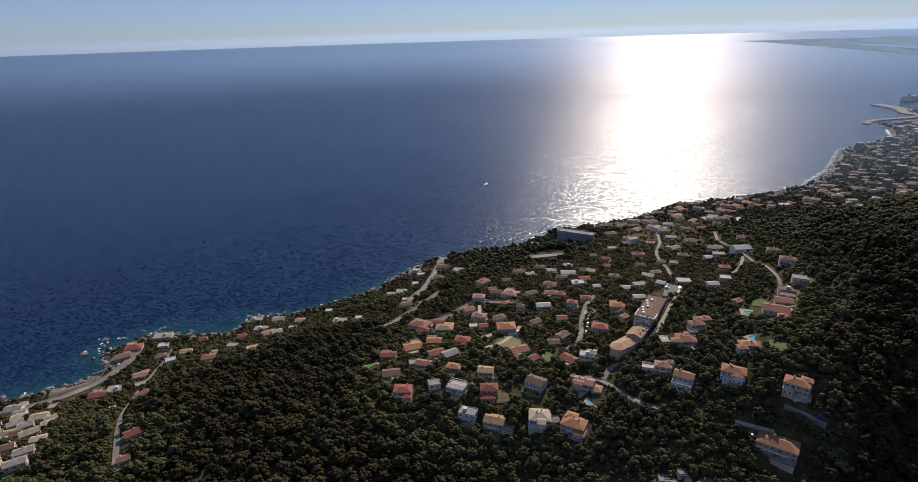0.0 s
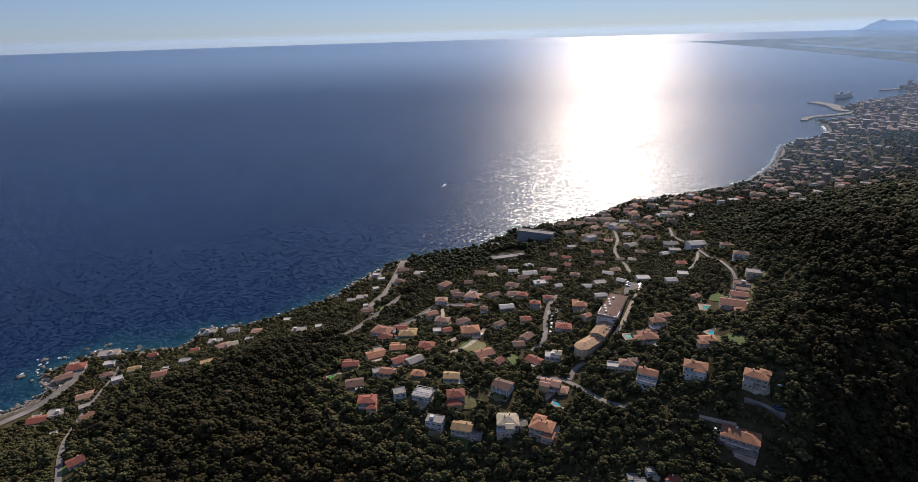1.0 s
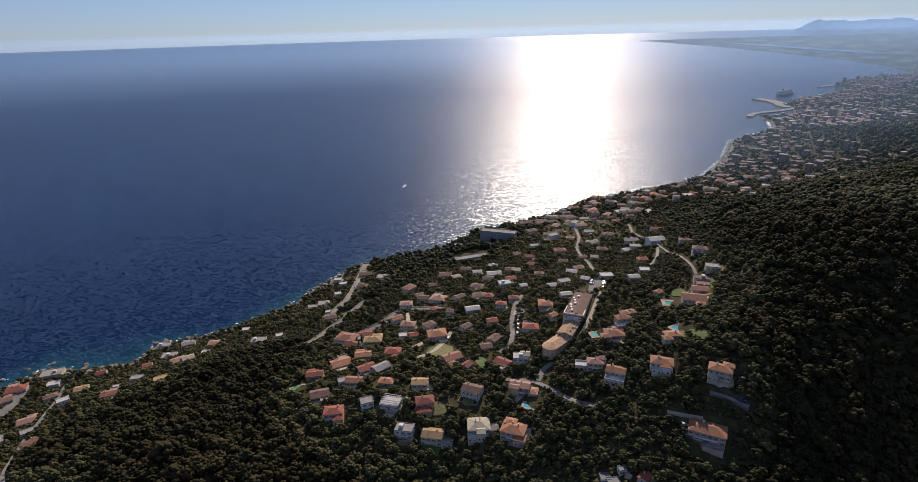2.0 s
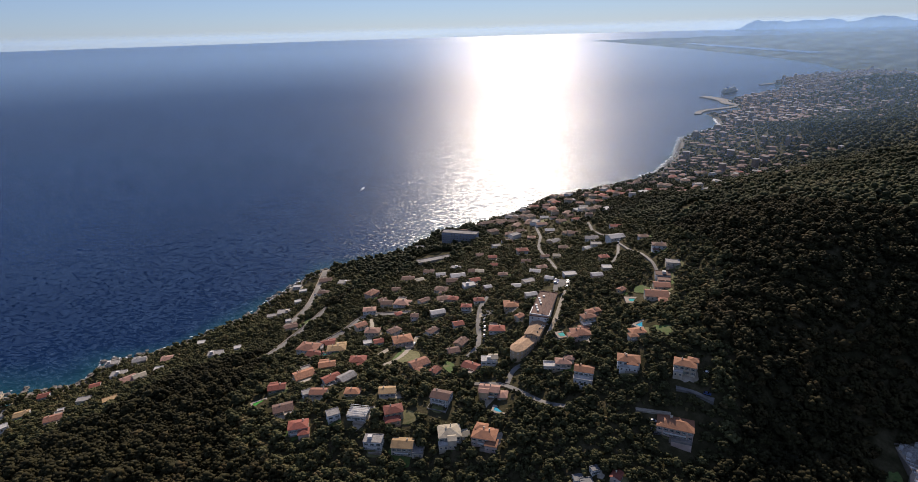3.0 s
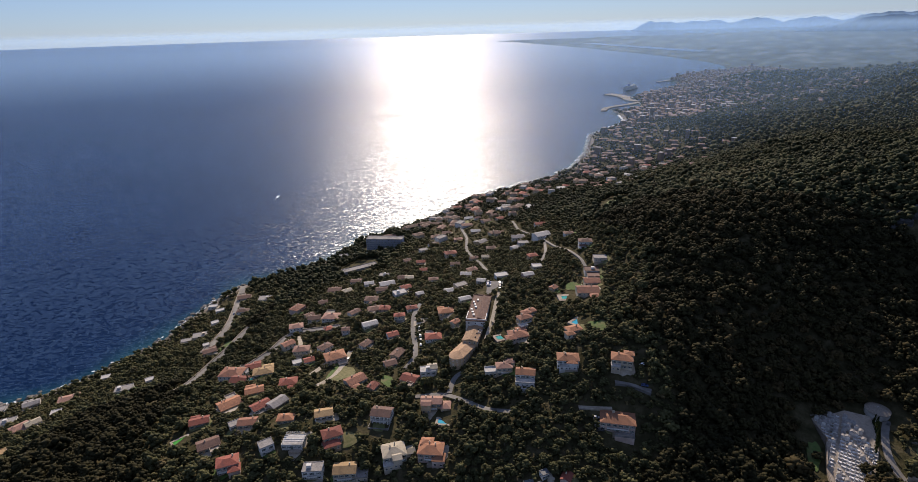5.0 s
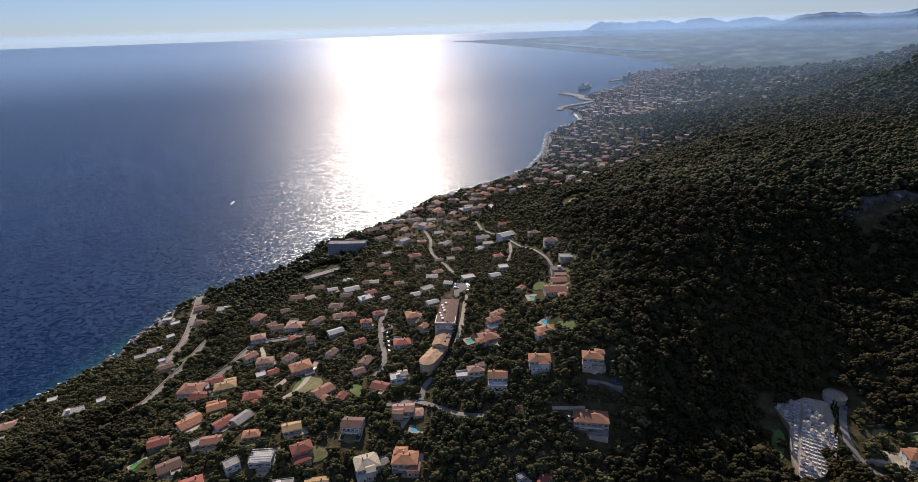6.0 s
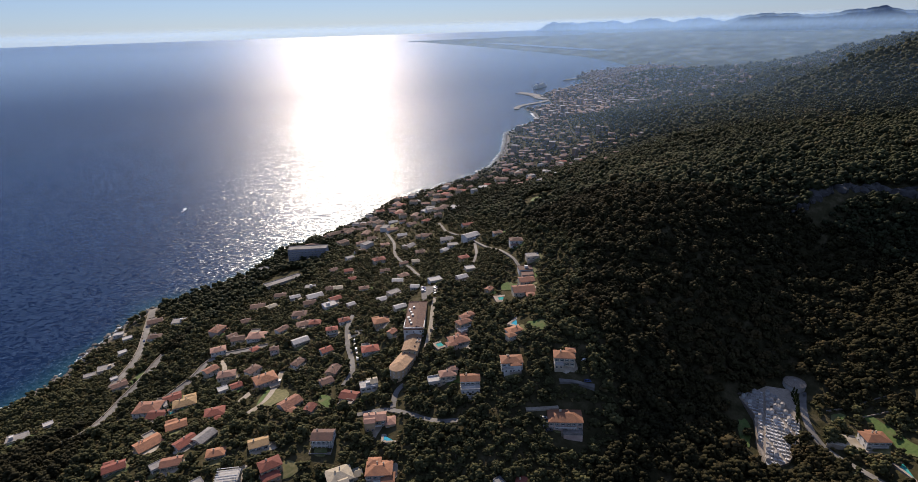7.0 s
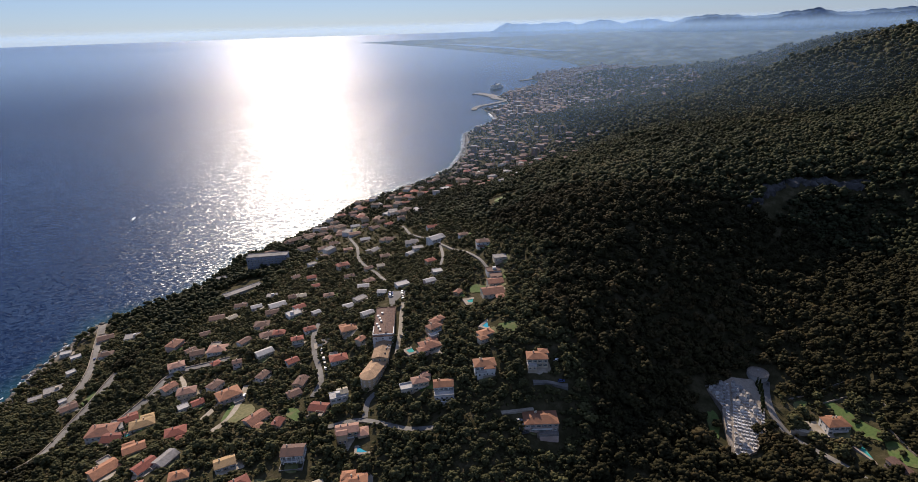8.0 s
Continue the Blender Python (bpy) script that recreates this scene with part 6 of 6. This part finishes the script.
me = bpy.data.meshes.new("town_roofs")
me.from_pydata(far_off(np.vstack(rv)).tolist(), [], [tuple(i + 10 * k for i in f) for k in range(len(REST)) for f in hf])
add_attribute(me, "tone", np.concatenate(rt))
me.materials.append(TOWN_ROOF)
tagged(new("town_roofs", me), "tiled and flat roofs of the hazy harbour town", "roofs", kind="stuff")


lake = smooth_line([(4420, 4700), (4700, 5600), (5150, 6900), (5700, 8600)], 60)
lv, lf = strip(lake, 250, 480, 0, 3, level=np.full(len(lake), 11.0))
single("lagoon", (far_off(np.array(lv)).tolist(), lf), WATER, Matrix(), "pale lagoon behind the long sand spit", "lagoon", kind="structure")


def mole(line, width, word):
    q = smooth_line(line, 20)
    v, f = strip(q, -width / 2, width / 2, 0, 6, level=np.full(len(q), 3.0))
    single("harbour_mole", (far_off(np.array(v)).tolist(), f), ROCK, Matrix(), word, "mole", kind="structure")


mole([(1299, 1732), (1330, 1775), (1368, 1798), (1471, 1813), (1564, 1847)], 22, "long stone harbour mole with a bend")
mole([(1641, 2156), (1650, 2100), (1630, 2000), (1566, 1906), (1600, 1860), (1660, 1870)], 50, "broad harbour quay and mole")
mole([(1351, 1672), (1390, 1668), (1460, 1700)], 16, "short harbour pier")
mole([(1875, 2099), (1935, 2060), (1990, 2040)], 14, "harbour pier")
mole([(2205, 2456), (2290, 2480), (2380, 2500)], 20, "old harbour mole")
ferry_at = far_off(np.array((1870.0, 2270.0, 0.0)))
fs = np.linalg.norm(ferry_at - EYE) / np.linalg.norm(np.array((1870.0, 2270.0, 0.0)) - EYE)
ferry = thing("ferry", Matrix.Translation(ferry_at) @ Matrix.Rotation(radians(15), 4, "Z") @ Matrix.Scale(fs * 0.72, 4), "large white car ferry moored at the quay", "ferry")
hull = [(-70, -12, -2), (55, -12, -2), (72, 0, -2), (55, 12, -2), (-70, 12, -2), (-70, -13, 11), (58, -13, 11), (80, 0, 12), (58, 13, 11), (-70, 13, 11)]
part("hull", (hull, [(0, 1, 6, 5), (1, 2, 7, 6), (2, 3, 8, 7), (3, 4, 9, 8), (4, 0, 5, 9), (5, 6, 7, 8, 9)]), ROOFS["w"], ferry)
part("superstructure", joined(box(-62, 45, -12, 12, 11, 19), box(-55, 38, -11, 11, 19, 25), box(20, 36, -11, 11, 25, 29)), ROOFS["w"], ferry)
part("funnel", joined(box(-35, -22, -5, 5, 25, 36)), CAR_PAINTS[3][1], ferry, "blue funnel")
part("mast", joined(box(26, 27.5, -0.7, 0.7, 29, 40)), ROOFS["g"], ferry)


# ---------------------------------------------------------------- mountains and haze beyond the plain
def profile(points):
    p = np.array(points)
    return lambda a: np.interp(a, p[:, 0], p[:, 1])


def range_of_hills(r, line, name, colour, word, seed, foot=-3.0):
    """A mountain chain far off: a relief that climbs away from the viewer to its crest."""
    a = np.arange(line[0][0], line[-1][0] + 0.01, 0.12)
    crest = profile(line)(a)
    g = np.random.default_rng(seed)
    fine = sum(np.sin(a * f + g.uniform(0, 6)) * w for f, w in ((3.1, 0.04), (7.3, 0.025), (15.1, 0.014), (31, 0.008)))
    crest = crest + fine
    rows = []
    for k in np.linspace(0, 1, 14):
        e = foot + (crest - foot) * k
        rr = r * (0.97 + 0.03 * k) + 16 * np.sin(a * 2.3 + k * 5) * np.sin(k * math.pi) + 8 * np.sin(a * 6.1 - k * 9) * np.sin(k * math.pi)
        rows.append(np.column_stack([EYE[0] + rr * np.cos(np.radians(e)) * np.sin(np.radians(a)), EYE[1] + rr * np.cos(np.radians(e)) * np.cos(np.radians(a)), EYE[2] + rr * np.sin(np.radians(e))]))
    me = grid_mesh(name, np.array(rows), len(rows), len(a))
    # the blue of the air in front is painted into the slope colour
    me.materials.append(surface(name + "_hazed_slopes", colour, tuple(c * 1.5 for c in colour), 0.004, 0.95, local=False))
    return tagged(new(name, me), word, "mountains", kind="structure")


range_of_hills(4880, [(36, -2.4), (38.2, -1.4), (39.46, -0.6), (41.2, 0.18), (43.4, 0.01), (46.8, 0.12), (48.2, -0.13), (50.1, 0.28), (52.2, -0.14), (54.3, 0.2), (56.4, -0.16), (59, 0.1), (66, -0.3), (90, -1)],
               "mountains", (0.13, 0.2, 0.33), "mountain chain beyond the plain, tinted blue as by haze", 3)
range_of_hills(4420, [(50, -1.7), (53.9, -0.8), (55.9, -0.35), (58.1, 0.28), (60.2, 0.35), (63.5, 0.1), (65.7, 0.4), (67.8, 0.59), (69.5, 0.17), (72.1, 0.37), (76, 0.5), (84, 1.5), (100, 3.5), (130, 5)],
               "mountains", (0.06, 0.095, 0.17), "mountain ridge behind the town, tinted dark blue as by haze", 4)


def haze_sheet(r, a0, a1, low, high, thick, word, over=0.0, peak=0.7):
    """A see-through sheet across the distance that stands in for haze, lit by the sun and the sky, thickest a little
    over the ground.
    """
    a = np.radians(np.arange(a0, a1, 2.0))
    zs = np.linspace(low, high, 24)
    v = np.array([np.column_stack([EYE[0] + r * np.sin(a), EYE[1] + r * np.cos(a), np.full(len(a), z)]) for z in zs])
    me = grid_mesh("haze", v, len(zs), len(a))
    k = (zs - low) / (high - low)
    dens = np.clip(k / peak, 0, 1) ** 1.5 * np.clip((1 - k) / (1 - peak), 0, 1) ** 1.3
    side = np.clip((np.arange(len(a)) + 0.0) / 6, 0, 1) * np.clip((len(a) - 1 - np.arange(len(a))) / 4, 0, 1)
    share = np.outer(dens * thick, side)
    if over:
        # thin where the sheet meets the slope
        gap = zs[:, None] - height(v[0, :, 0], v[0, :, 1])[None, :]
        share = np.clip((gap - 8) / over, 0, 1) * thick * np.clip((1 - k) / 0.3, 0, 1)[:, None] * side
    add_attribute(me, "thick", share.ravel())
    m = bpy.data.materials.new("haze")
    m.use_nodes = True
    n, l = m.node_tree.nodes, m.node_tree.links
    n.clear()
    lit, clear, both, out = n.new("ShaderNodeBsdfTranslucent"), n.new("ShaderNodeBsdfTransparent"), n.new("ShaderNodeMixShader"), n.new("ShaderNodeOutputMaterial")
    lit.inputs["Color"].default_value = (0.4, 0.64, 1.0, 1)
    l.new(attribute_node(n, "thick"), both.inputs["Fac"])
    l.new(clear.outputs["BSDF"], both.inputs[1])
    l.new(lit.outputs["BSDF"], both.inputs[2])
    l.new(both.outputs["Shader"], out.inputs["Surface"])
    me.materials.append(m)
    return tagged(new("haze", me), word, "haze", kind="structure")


# translucent sheets added in place of hazy air, farthest first
haze_sheet(4400, -85, 110, 215, 345, 0.32, "see-through blue sheet standing in for haze over the open sea")
haze_sheet(4300, 33, 110, 214, 335, 0.34, "see-through sheet standing in for thick pale haze at the foot of the mountains", peak=0.45)
haze_sheet(3700, 33, 110, 150, 330, 0.2, "see-through blue sheet standing in for haze over the plain", peak=0.6)
haze_sheet(2900, -85, 110, 24, 340, 0.19, "see-through blue sheet standing in for haze over the plain")
haze_sheet(2450, -85, 110, 6, 318, 0.08, "see-through blue sheet standing in for haze over the bay and the harbour town")
haze_sheet(1950, -85, 110, 3, 310, 0.05, "see-through blue sheet standing in for haze over the bay and the farther shore")
haze_sheet(1500, 20, 110, 2, 305, 0.045, "see-through blue sheet standing in for haze over the farther shore")
haze_sheet(980, 22, 80, 2, 285, 0.055, "see-through blue sheet standing in for haze over the wooded slope", 70.0)
